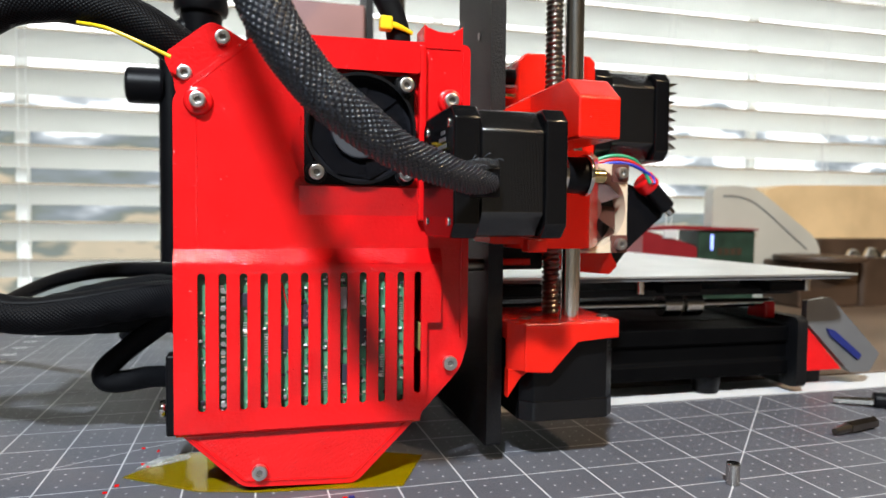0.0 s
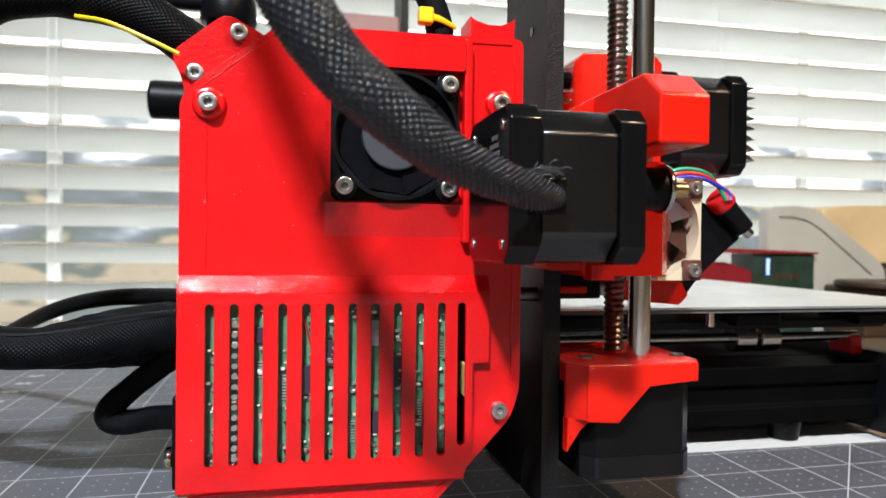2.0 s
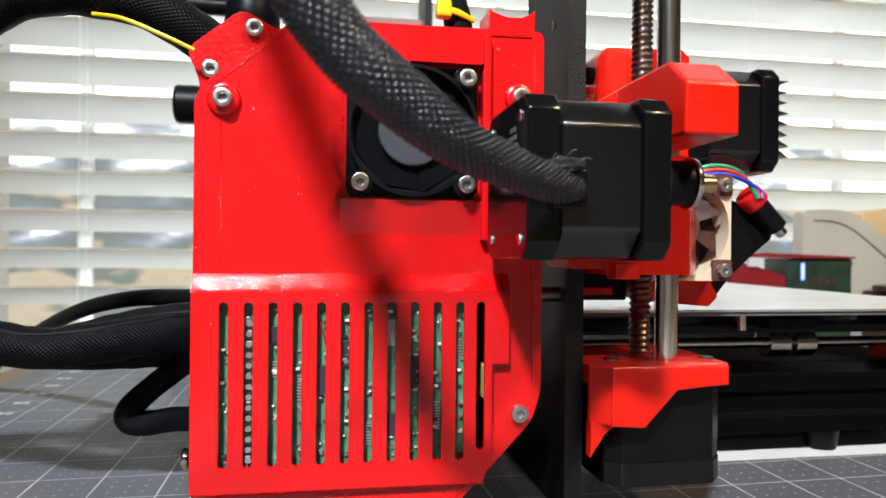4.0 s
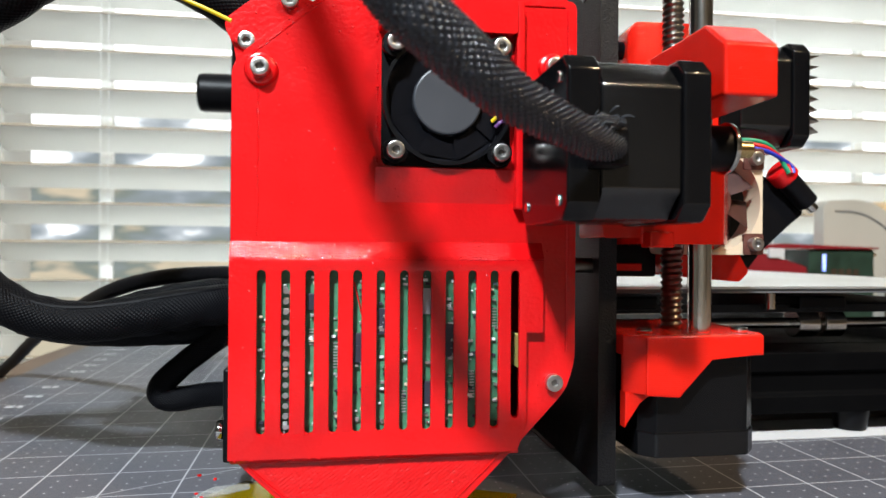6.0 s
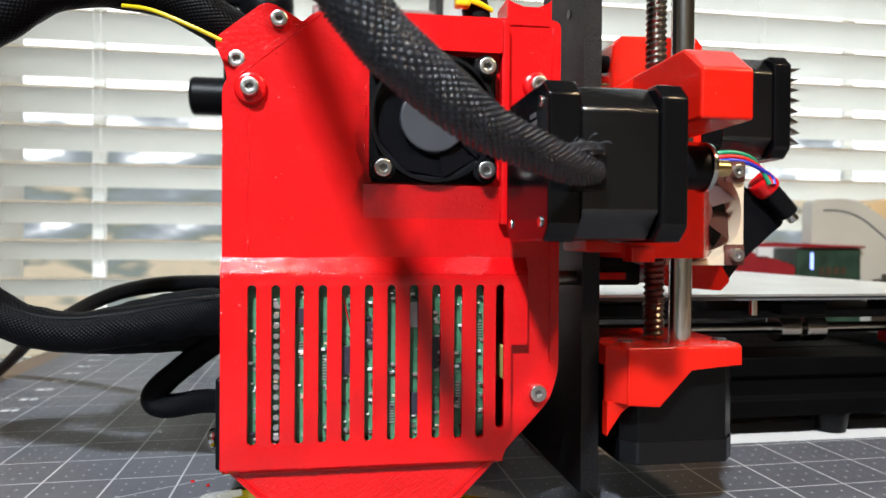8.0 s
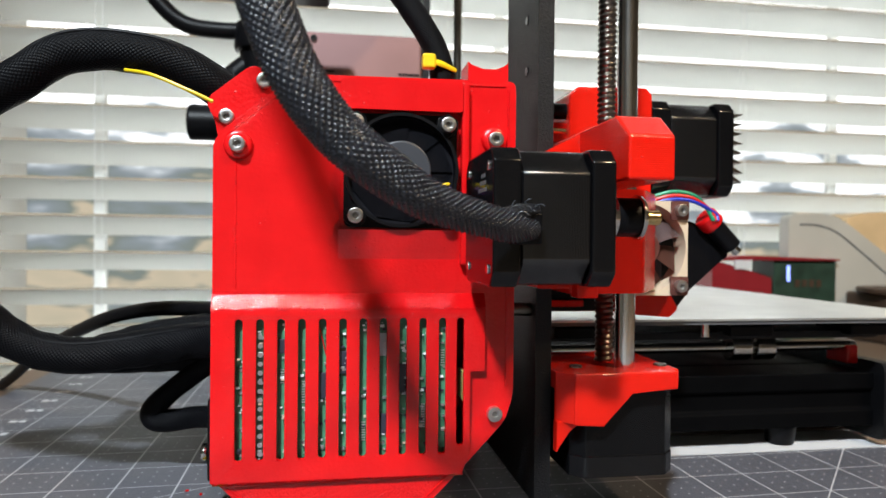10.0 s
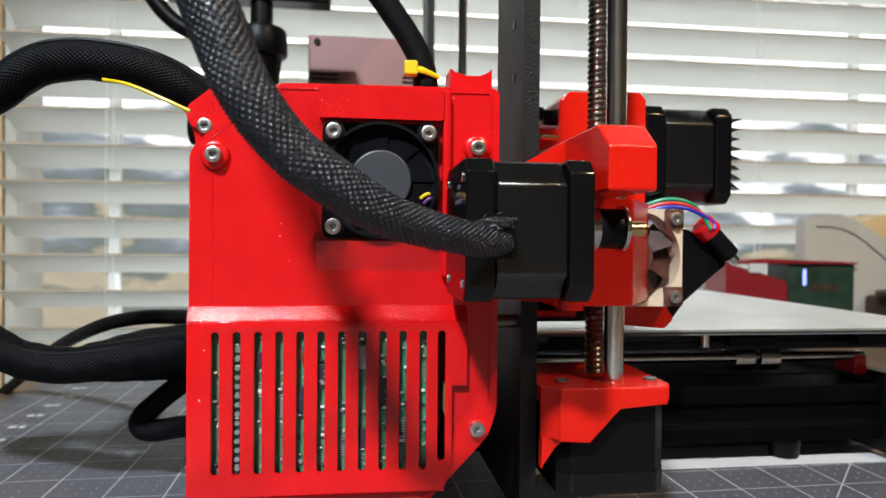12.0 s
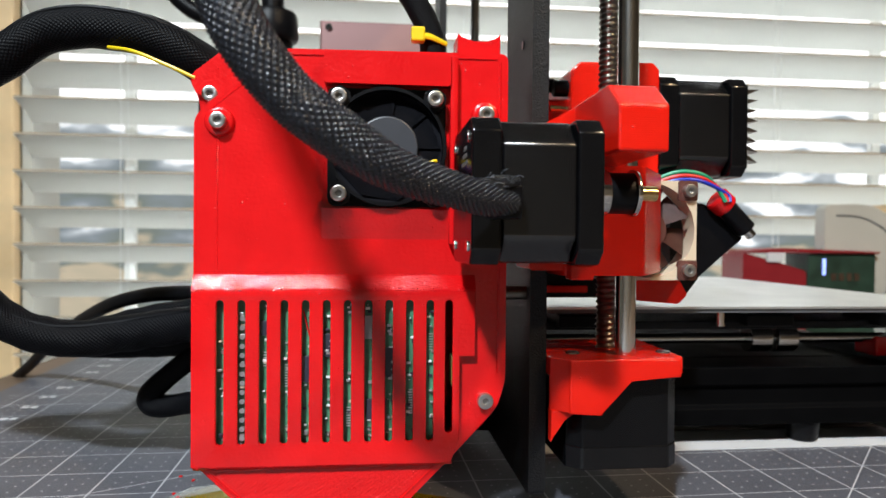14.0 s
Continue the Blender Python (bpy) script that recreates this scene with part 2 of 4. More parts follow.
# ---- building helpers (millimetres) ----


def thing(name, at, label, category, group="", kind=""):
    ob = new(name)
    ob.empty_display_size = 0.01
    ob.location = [c * MM for c in at]
    return tagged(ob, label, category, group, kind)


def part(name, bm, mat, parent=None, label="", smooth=True, angle=35):
    me = bpy.data.meshes.new(name)
    bmesh.ops.recalc_face_normals(bm, faces=bm.faces)
    bmesh.ops.scale(bm, vec=(MM, MM, MM), verts=bm.verts)
    if parent is not None:
        root = parent
        off = Vector()
        while root is not None:
            off += root.location
            root = root.parent
        bmesh.ops.translate(bm, vec=-off, verts=bm.verts)
    if smooth:
        bm.normal_update()
        for f in bm.faces:
            f.smooth = True
        size = {f: f.calc_area() for f in bm.faces}
        for e in bm.edges:
            if len(e.link_faces) == 2:
                p, q = (size[f] for f in e.link_faces)
                w = e.calc_face_angle(0)
                e.smooth = not (w > radians(angle) or (w > radians(10) and max(p, q) > 5 * min(p, q)))
    bm.to_mesh(me)
    bm.free()
    me.materials.append(mat)
    ob = new(name, me)
    if parent is not None:
        ob.parent = parent
    if label:
        tagged(ob, label)
    return ob


def bevel(bm, geom, size, seg=2):
    if size > 0:
        bmesh.ops.bevel(bm, geom=geom, offset=size, segments=seg, profile=0.5, affect="EDGES", clamp_overlap=True)


def box(x0, x1, y0, y1, z0, z1, r=0.0, bm=None, seg=2):
    own = bm or bmesh.new()
    m = Matrix.Translation(((x0 + x1) / 2, (y0 + y1) / 2, (z0 + z1) / 2)) @ Matrix.Diagonal((x1 - x0, y1 - y0, z1 - z0, 1))
    made = bmesh.ops.create_cube(own, size=1, matrix=m)["verts"]
    bevel(own, list({e for v in made for e in v.link_edges}), r, seg)
    return own


def prism(pts, axis, a, b, r=0.0, bm=None, seg=2, only_caps=False):
    """A polygon (two coordinates a point) drawn out along an axis from a to b."""
    own = bm or bmesh.new()
    put = {"x": lambda u, v, w: (w, u, v), "y": lambda u, v, w: (u, w, v), "z": lambda u, v, w: (u, v, w)}[axis]
    low = [own.verts.new(put(u, v, a)) for u, v in pts]
    top = [own.verts.new(put(u, v, b)) for u, v in pts]
    faces = [own.faces.new(low), own.faces.new(top[::-1])]
    n = len(pts)
    for i in range(n):
        faces.append(own.faces.new((low[i], top[i], top[(i + 1) % n], low[(i + 1) % n])))
    edges = {e for f in faces for e in f.edges}
    if only_caps:
        edges = {e for f in faces[:2] for e in f.edges}
    bevel(own, list(edges), r, seg)
    return own


def cyl(p, q, r0, r1=None, seg=24, bm=None, r=0.0):
    own = bm or bmesh.new()
    p, q = Vector(p), Vector(q)
    d = q - p
    m = Matrix.Translation((p + q) / 2) @ d.to_track_quat("Z", "Y").to_matrix().to_4x4()
    made = bmesh.ops.create_cone(own, cap_ends=True, segments=seg, radius1=r0, radius2=r0 if r1 is None else r1, depth=d.length, matrix=m)["verts"]
    if r:
        bevel(own, list({e for v in made for e in v.link_edges if len(e.link_faces) == 2 and any(len(f.verts) > 4 for f in e.link_faces)}), r, 2)
    return own


def glide(pts, n=10):
    """A smooth line through points."""
    pts = [Vector(p) for p in pts]
    ext = [2 * pts[0] - pts[1], *pts, 2 * pts[-1] - pts[-2]]
    out = []
    for i in range(1, len(ext) - 2):
        a, b, c, d = ext[i - 1 : i + 3]
        for k in range(n):
            s = k / n
            out.append(0.5 * (2 * b + (c - a) * s + (2 * a - 5 * b + 4 * c - d) * s * s + (3 * b - a - 3 * c + d) * s**3))
    return out + [pts[-1]]


def tube(pts, radius, seg=14, n=10, bm=None, cap=True, wobble=0.0, flat=1.0, relief=None):
    """A round or oval tube along a smooth line, with UVs in millimetres along it. radius: a number, or one for each point."""
    own = bm or bmesh.new()
    uv = own.loops.layers.uv.verify()
    line = glide(pts, n)
    radii = [radius] * len(line) if isinstance(radius, (int, float)) else [
        radius[min(i // n, len(radius) - 1)] + (radius[min(i // n + 1, len(radius) - 1)] - radius[min(i // n, len(radius) - 1)]) * ((i % n) / n) for i in range(len(line))]
    side, rings, run = None, [], [0.0]
    for p, q in zip(line, line[1:]):
        run.append(run[-1] + (q - p).length)
    for i, p in enumerate(line):
        d = (line[min(i + 1, len(line) - 1)] - line[max(i - 1, 0)]).normalized()
        side = d.orthogonal().normalized() if side is None else (side - d * side.dot(d)).normalized()
        up = d.cross(side)
        ring = []
        for k in range(seg):
            w = 2 * math.pi * k / seg
            rr = radii[i] * (1 + wobble * noise.noise(p * 0.12 + Vector((math.cos(w), math.sin(w), 0))))
            rr += relief(k / seg, run[i]) if relief else 0.0
            ring.append(own.verts.new(p + side * (rr * math.cos(w)) + up * (rr * flat * math.sin(w))))
        rings.append(ring)
    for i in range(len(rings) - 1):
        for k in range(seg):
            f = own.faces.new((rings[i][k], rings[i][(k + 1) % seg], rings[i + 1][(k + 1) % seg], rings[i + 1][k]))
            for lp, (u, v) in zip(f.loops, ((k, i), (k + 1, i), (k + 1, i + 1), (k, i + 1))):
                lp[uv].uv = (u / seg, run[v])
    if cap:
        own.faces.new(rings[0][::-1])
        own.faces.new(rings[-1])
    return own


def plate(outer, holes, y0, y1, r=0.0):
    """A plate in the x-z plane with holes, from y0 (front) to y1."""
    bm = bmesh.new()
    edges = []
    for ring in (outer, *holes):
        vs = [bm.verts.new((x, y1, z)) for x, z in ring]
        edges += [bm.edges.new((vs[i], vs[(i + 1) % len(vs)])) for i in range(len(vs))]
    bmesh.ops.triangle_fill(bm, use_beauty=True, use_dissolve=False, edges=edges)
    made = bmesh.ops.extrude_face_region(bm, geom=list(bm.faces))
    front = [v for v in made["geom"] if isinstance(v, bmesh.types.BMVert)]
    bmesh.ops.translate(bm, vec=(0, y0 - y1, 0), verts=front)
    if r:
        bm.normal_update()
        rim = [e for e in bm.edges if all(v.co.y < y0 + 0.01 for v in e.verts) and e.is_manifold and abs(e.calc_face_angle(0)) > 1.0]
        bevel(bm, rim, r, 2)
    return bm


def rounded(pts, r, n=4):
    """A polygon with rounded corners."""
    out = []
    for i, p in enumerate(pts):
        p, a, b = Vector(p), Vector(pts[i - 1]), Vector(pts[(i + 1) % len(pts)])
        da, db = (a - p), (b - p)
        k = min(r, da.length * 0.45, db.length * 0.45)
        s, e = p + da.normalized() * k, p + db.normalized() * k
        out += [tuple((1 - t) ** 2 * s + 2 * t * (1 - t) * p + t * t * e) for t in (j / n for j in range(n + 1))]
    return out


def slot(x, z0, z1, w):
    r = w / 2
    top = [(x + r * math.cos(a), z1 - r + r * math.sin(a)) for a in (math.pi * k / 6 for k in range(7))]
    low = [(x - r * math.cos(a), z0 + r - r * math.sin(a)) for a in (math.pi * k / 6 for k in range(7))]
    return top + low


def hexagon(x, z, r, turn=0.0):
    return [(x + r * math.cos(turn + math.pi * k / 3), z + r * math.sin(turn + math.pi * k / 3)) for k in range(6)]


def circle(x, z, r, n=20):
    return [(x + r * math.cos(2 * math.pi * k / n), z + r * math.sin(2 * math.pi * k / n)) for k in range(n)]


def screw(parent, x, y, z, r=2.75, turn=0.0, name="screw"):
    """A socket head screw that looks towards -y, its head 3 mm proud of y."""
    head = part(name, plate(circle(x, z, r), [hexagon(x, z, r * 0.45, turn)], y - 3, y, 0.35), SCREW, parent, "bright socket head screw")
    part("socket", prism(hexagon(x, z, r * 0.47, turn), "y", y - 1.7, y), SOCKET, head, smooth=False)
    return head


# ================= setting =================
tagged(part("floor", box(-3500, 3500, -3200, 1100, -780, -760), FLOOR), "brown carpet floor under the desk", "floor", kind="structure")
tagged(part("ceiling", box(-3500, 3500, -3200, 1100, 1640, 1660), CEILING), "plain white ceiling", "ceiling", kind="structure")
tagged(part("wall_west", box(-3500, -3450, -3200, 1100, -760, 1640), WALL), "plain painted side wall", "wall", kind="structure")
tagged(part("wall_east", box(3450, 3500, -3200, 1100, -760, 1640), WALL), "plain painted side wall", "wall", kind="structure")
tagged(part("wall_south", box(-3450, 3450, -3200, -3150, -760, 1640), WALL), "plain painted wall behind the camera", "wall", kind="structure")
WX0, WX1, WZ0, WZ1 = -430, 1300, -420, 1150
bm = box(-3450, WX0, 960, 1060, -760, 1640)
box(WX1, 3450, 960, 1060, -760, 1640, bm=bm)
box(WX0, WX1, 960, 1060, -760, WZ0, bm=bm)
box(WX0, WX1, 960, 1060, WZ1, 1640, bm=bm)
tagged(part("wall_north", bm, WALL), "painted wall with a wide window", "wall", kind="structure")

window = thing("window_1", (450, 1010, WZ0), "wide window with wooden casing behind a blind", "window", kind="structure")
for x0, x1 in ((WX0 - 60, WX0), (WX1, WX1 + 60)):
    part("casing", box(x0, x1, 940, 960, WZ0 - 60, WZ1 + 60, 3), WOOD, window, "light wooden window casing")
part("casing", box(WX0, WX1, 940, 960, WZ1, WZ1 + 60, 3), WOOD, window)
part("window_sill", box(WX0, WX1, 890, 1000, WZ0 - 20, WZ0, 3), WOOD, window)
for x0, x1 in ((WX0, WX0 + 14), (WX1 - 14, WX1)):
    part("jamb", box(x0, x1, 961, 1040, WZ0, WZ1, 1), JAMB, window)
for x in (-330, 260, 850, 1240):
    part("mullion", box(x, x + 16, 1045, 1058, WZ0, WZ1, 2), SLAT, window)

# slatted blind: one slat every 41.9 mm, its room-side edge up
blind = thing("window_blind", (450, 850, WZ0), "white slatted blind, slats half open", "blind", kind="structure")
BX0, BX1, PITCH = -374, 1290, 41.9
c, s = math.cos(radians(25)), math.sin(radians(25))
slat_me = None
for k in range(36):
    z = 123.5 - 12 * PITCH + PITCH * k
    if slat_me is None:
        bm = bmesh.new()
        pts = []
        for j in range(9):
            u = -25 + 50 * j / 8
            pts.append((u, 1.6 * (1 - (u / 25) ** 2)))
        ring = [(u, v + 1.4) for u, v in pts] + [(u, v - 1.4) for u, v in reversed(pts)]
        ring = [(u * c + v * s, -u * s + v * c) for u, v in ring]
        prism(ring, "x", BX0, BX1, bm=bm)
        bmesh.ops.translate(bm, vec=(0, 850, z), verts=bm.verts)
        ob = part("slat", bm, SLAT, blind, angle=40)
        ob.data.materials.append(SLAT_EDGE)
        # the front edge gets the colour that holds its shade
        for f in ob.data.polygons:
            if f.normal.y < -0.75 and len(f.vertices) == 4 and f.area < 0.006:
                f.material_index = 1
        slat_me, z_first = ob.data, z
    else:
        ob = new("slat", slat_me)
        ob.parent = blind
        ob.location = (0, 0, (z - z_first) * MM)
for x in (-256, 140, 540, 800, 1180):
    for dx in (0, 8):
        part("cord", cyl((x + dx, 824, -390), (x + dx, 824, 1090), 0.5, seg=6), WHITE, blind)

# what lies outside, bright and out of focus
out = bpy.data.materials.new("outside")
out.use_nodes = True
t = out.node_tree
t.nodes.clear()
em, mo = t.nodes.new("ShaderNodeEmission"), t.nodes.new("ShaderNodeOutputMaterial")
co, nz, rp = t.nodes.new("ShaderNodeTexCoord"), t.nodes.new("ShaderNodeTexNoise"), t.nodes.new("ShaderNodeValToRGB")
mp = t.nodes.new("ShaderNodeMapping")
mp.inputs["Scale"].default_value = (1.5, 1.0, 4.0)
nz.inputs["Scale"].default_value, nz.inputs["Detail"].default_value = 1.6, 3.0
sz = t.nodes.new("ShaderNodeSeparateXYZ")
t.links.new(co.outputs["Object"], sz.inputs[0])
t.links.new(co.outputs["Object"], mp.inputs[0])
t.links.new(mp.outputs[0], nz.inputs["Vector"])
# dry ground, then hedge and sheds, then bright sky through branches
up = mth("ADD", mth("MULTIPLY_ADD", sz.outputs[2], 0.42, 0.30), mth("MULTIPLY", mth("SUBTRACT", nz.outputs[0], 0.5), 0.95))
tones = ((0.10, (0.62, 0.56, 0.42)), (0.24, (0.72, 0.62, 0.46)), (0.30, (0.26, 0.30, 0.27)), (0.40, (0.33, 0.38, 0.42)), (0.47, (0.62, 0.68, 0.72)), (0.52, (1.7, 1.75, 1.8)), (0.80, (3.2, 3.2, 3.2)))
for pos, col in tones:
    e = rp.color_ramp.elements.new(pos)
    e.color = (*col, 1)
rp.color_ramp.elements.remove(rp.color_ramp.elements[0])
rp.color_ramp.elements[-1].color = (3.2, 3.2, 3.2, 1)
t.links.new(up, rp.inputs[0])
t.links.new(rp.outputs[0], em.inputs[0])
t.links.new(em.outputs[0], mo.inputs[0])
em.inputs[1].default_value = 1.0
tagged(part("backdrop", box(-3000, 5000, 3000, 3010, -1500, 3500), out), "bright overcast garden outside the window", "backdrop", kind="structure")

# ================= desk =================
desk = thing("desk", (200, 300, -760), "dark wooden desk under the cutting mat", "desk")
part("desktop", prism([(-240, -350), (1300, -350), (1300, 800), (-240, 800)], "z", -30, -3, 3), DESK, desk)
for x, y in ((-190, -300), (1250, -300), (-190, 750), (1250, 750)):
    part("leg", box(x - 30, x + 30, y - 30, y + 30, -760, -30, 2), DESK, desk)

bm = prism(rounded([(-192, -150), (560, -130), (540, 800), (-214, 780)], 12), "z", -3, 0, 0.4)
cutting_mat = thing("cutting_mat", (170, 320, -3), "grey cutting mat with white inch grid", "cutting mat")
part("sheet", bm, MAT, cutting_mat)
# the scale figures along the edge, worn and unreadable: plain bars
for k in range(14):
    x, y = -160.5 - 0.055 * 26 * k, 405.6 - 4 * 26.2 + 26.2 * k
    part("printed_figure", box(x - 5.0, x - 0.6, y - 2.2, y + 2.2, 0.02, 0.07), PAPER, cutting_mat)
    part("printed_figure", box(x + 0.6, x + 4.2, y - 2.2, y + 2.2, 0.02, 0.07), PAPER, cutting_mat)
bm = box(95, 620, 322, 353, 0.1, 0.5)
tagged(part("paper_sheet", bm, PAPER), "white paper sheet lying under the printer", "paper")

tagged(part("wooden_board", box(96, 1000, 355, 790, 0.1, 0.9, 0.2), DESK), "brown wooden board under the printer base", "board")

# ================= electronics enclosure =================
FACE, PROUD = 246.0, 243.0
enc = thing("electronics_enclosure", (25, 250, 0), "glossy red printed electronics box with vent slots", "electronics box")
outline = [(-28, 24), (-26.2, 23), (-5.3, 2.6), (35, 0.6), (58.5, 24), (75, 41.5), (78, 51), (78, 165.2), (0.7, 164.3), (-24.3, 144.8), (-28, 140)]
vent = [(-27, 26), (56, 26), (61, 31), (61, 82), (-27, 82)]
part("cover", plate(rounded(outline, 3), [vent], FACE, FACE + 3, 1.5), RED, enc)
slots = [slot(-18.8 + 7.0 * k, 31.2, 79.6, 2.5) for k in range(11)] + [slot(57.7, 34, 79.6, 2.6)]
front = [(-28, 24), (58.6, 23.6), (61.5, 32), (61.5, 60.2), (66.8, 60.2), (66.8, 82.8), (-28, 82.8)]
part("vent_panel", plate(front, slots, PROUD, PROUD + 1.4, 0.35), RED, enc, "red panel with twelve vertical slots")
bm = prism([(PROUD, 82.8), (PROUD + 0.15, 83.3), (FACE - 0.35, 87.9), (FACE + 0.3, 88.3), (FACE + 0.6, 82.8)], "x", -28, 66.8)
part("ledge", bm, RED_LUMPY, enc)
bm = prism([(PROUD, 24), (FACE + 0.5, 24), (FACE + 0.5, 22.0), (PROUD + 1.4, 22.8)], "x", -27.4, 59)
part("step", bm, RED_LUMPY, enc)
flap = [(-20.6, 21.4), (-3.9, 5.2), (33.0, 3.6), (52.4, 21.8)]
part("lower_flap", prism(flap, "y", FACE - 0.12, FACE + 0.5), RED_FLAP, enc, "red flap with slanting print lines")
body = [(-26, 26), (-5, 5), (33, 4), (56, 26), (72, 43), (75, 52), (75, 162), (1, 161), (-22, 143), (-26, 137)]
bm = bmesh.new()
n = len(body)
a = [bm.verts.new((x, FACE + 3, z)) for x, z in body]
b = [bm.verts.new((x, 290, z)) for x, z in body]
for i in range(n):
    bm.faces.new((a[i], a[(i + 1) % n], b[(i + 1) % n], b[i]))
bm.faces.new(b)
part("case", bm, RED, enc, "red rear case of the box")
# raised surround of the fan
part("fan_hood", prism(rounded([(14.9, 152.2), (57.4, 152.2), (57.4, 163), (14.9, 163)], 1.0), "y", 241.0, FACE + 1, 0.8), RED, enc)
part("fan_cheek", box(57.4, 60, 242, FACE + 1, 98.6, 163, 0.5), RED, enc)
part("fan_ramp", prism([(242.8, 110.6), (FACE + 0.6, 98.4), (FACE + 0.6, 110.6)], "x", 14.2, 60.8), RED, enc)
# thin raised bead just inside the cover's outline
part("edge_bead", tube([(75.2, FACE - 0.05, 54), (75.2, FACE - 0.05, 162)], 0.45, 8, 1), RED_LUMPY, enc)
part("edge_bead", tube([(2, FACE - 0.05, 162.4), (74, FACE - 0.05, 163.2)], 0.45, 8, 1), RED_LUMPY, enc)
part("edge_bead", tube([(-23.4, FACE + 0.2, 142.6), (1.2, FACE + 0.2, 162.9)], 0.4, 10, 3, wobble=0.15), RED_LUMPY, enc)
low_bead = [(-23, 21.5), (-4.5, 4.8), (33.5, 3.0), (54, 22.5)]
for p, q in zip(low_bead, low_bead[1:]):
    part("edge_bead", tube([(p[0], FACE - 0.05, p[1]), (q[0], FACE - 0.05, q[1])], 0.45, 8, 1), RED_LUMPY, enc)
# small blobs of plastic left along the printed edges
rng = random.Random(11)
bm = bmesh.new()


def blobs(p, q, y, n, small=0.10, large=0.30, stray=0.25):
    """Low round specks of plastic scattered along a line."""
    for k in range(n):
        s, r = rng.random(), 2.4 * (small + (large - small) * rng.random() ** 2)
        m = Matrix.Translation((p[0] + (q[0] - p[0]) * s + rng.uniform(-stray, stray), y + 0.62 * r, p[1] + (q[1] - p[1]) * s + rng.uniform(-stray, stray)))
        bmesh.ops.create_icosphere(bm, subdivisions=1, radius=r, matrix=m @ Matrix.Rotation(rng.random() * 6, 4, "Y"))


blobs((-28, 83.1), (66, 83.1), PROUD + 0.1, 90)
blobs((-28, 88.6), (66, 88.6), FACE, 60)
blobs((-27, 24), (58, 24), PROUD + 0.1, 70)
blobs((0, 163.2), (76, 164.0), FACE, 70)
blobs((-22, 144), (0, 162), FACE, 45, stray=1.2)
blobs((76.6, 54), (76.6, 162), FACE, 45)
blobs((14.9, 111), (14.9, 152), FACE - 0.1, 30)
blobs((15.2, 153), (57, 153), 241.1, 22)
for k in range(70):  # the printed bead: a row of evenly spaced specks
    z = 90 + 44 * k / 69
    blobs((-20.4, z), (-20.4, z), FACE - 0.12, 1, 0.2, 0.28, 0.06)
for k in range(11):
    x = -18.8 + 7 * k
    blobs((x - 1.5, 31.2), (x + 1.5, 31.2), PROUD, 5)
    for side in (-2.6, 2.6):
        blobs((x + side, 33), (x + side, 78), PROUD + 0.05, 14, 0.08, 0.2, 0.15)
    blobs((x - 3, 81.5), (x + 3, 81.5), PROUD + 0.05, 6, 0.08, 0.22, 0.8)
tagged(part("surface_roughness", bm, RED_SPECK, enc, angle=80), kind="stuff")
# bosses and screws
for x, y, z, rr in ((-19.6, 245.0, 139.0, 5.6), (69.9, 245.0, 143.4, 5.4), (70.7, 246.5, 44.4, 4.2), (0.5, 246.5, 8.0, 4.6)):
    part("boss", cyl((x, y + 4, z), (x, y - 0.8, z), rr - 0.2, rr - 0.9, 32, r=0.9), RED, enc)
    screw(enc, x, y - 0.2, z, turn=x)
# saddle clip on the top edge
bm = prism([(60.5, 164.5), (60.5, 172.5), (62.5, 170.5), (66, 169.4), (71, 169.4), (74.2, 170.8), (75.6, 172.8), (75.6, 164.5)], "y", 248, 262, 0.4)
part("saddle_clip", bm, RED, enc)
# cable clamp at the corner
ca = [(-30.5, 153.5), (-14.5, 166.5), (3, 157), (-14, 138), (-26, 139.5), (-26.8, 146)]
clamp = part("cable_clamp", prism(rounded([((x - 3.6) * 1.045 + 2.8, (z - 98.6) * 1.045 + 99) for x, z in ca], 3), "y", 257.0, 280, 1.2), RED, enc, "red clamp round the cable bundle")
screw(enc, -12.2, 258.0, 163.8, 2.7)
screw(enc, -25.2, 258.0, 150.4, 2.7)
base = part("hinge_base", box(-36, -26.4, 283, 292, 11, 44, 1), PLASTIC, enc)
part("bolt_head", cyl((-38.6, 286, 22), (-35.9, 286, 22), 3.6, 3.6, seg=22, r=1.0), STEEL, enc)

# fan
fan = thing("cooling_fan", (36, 242, 132), "black forty millimetre fan in the red box", "fan")
FX, FZ = 36.0, 131.4
part("frame", plate(rounded([(FX - 20, FZ - 20), (FX + 20, FZ - 20), (FX + 20, FZ + 20), (FX - 20, FZ + 20)], 3), [circle(FX, FZ, 18.9, 48)], 244.8, 246), PLASTIC, fan)
part("rim", plate(circle(FX, FZ, 20.0, 48), [circle(FX, FZ, 18.9, 48)], 240.8, 245), PLASTIC, fan)
for dx, dz in itertools.product((-16, 16), (-16, 16)):
    part("ear", prism(rounded(hexagon(FX + dx, FZ + dz, 4.3, 0.4), 1), "y", 241.2, 245, 0.4), PLASTIC, fan)
    screw(fan, FX + dx, 241.2, FZ + dz, 2.7, turn=dx)
# black disc in place of the dark opening behind the blades
part("dark_backing", cyl((FX, 245.9, FZ), (FX, 245.2, FZ), 18.9, seg=48), FANBLADE, fan)
part("hub", cyl((FX, 246, FZ), (FX, 242.6, FZ), 10.8, 10.5, 44, r=0.6), FANHUB, fan)
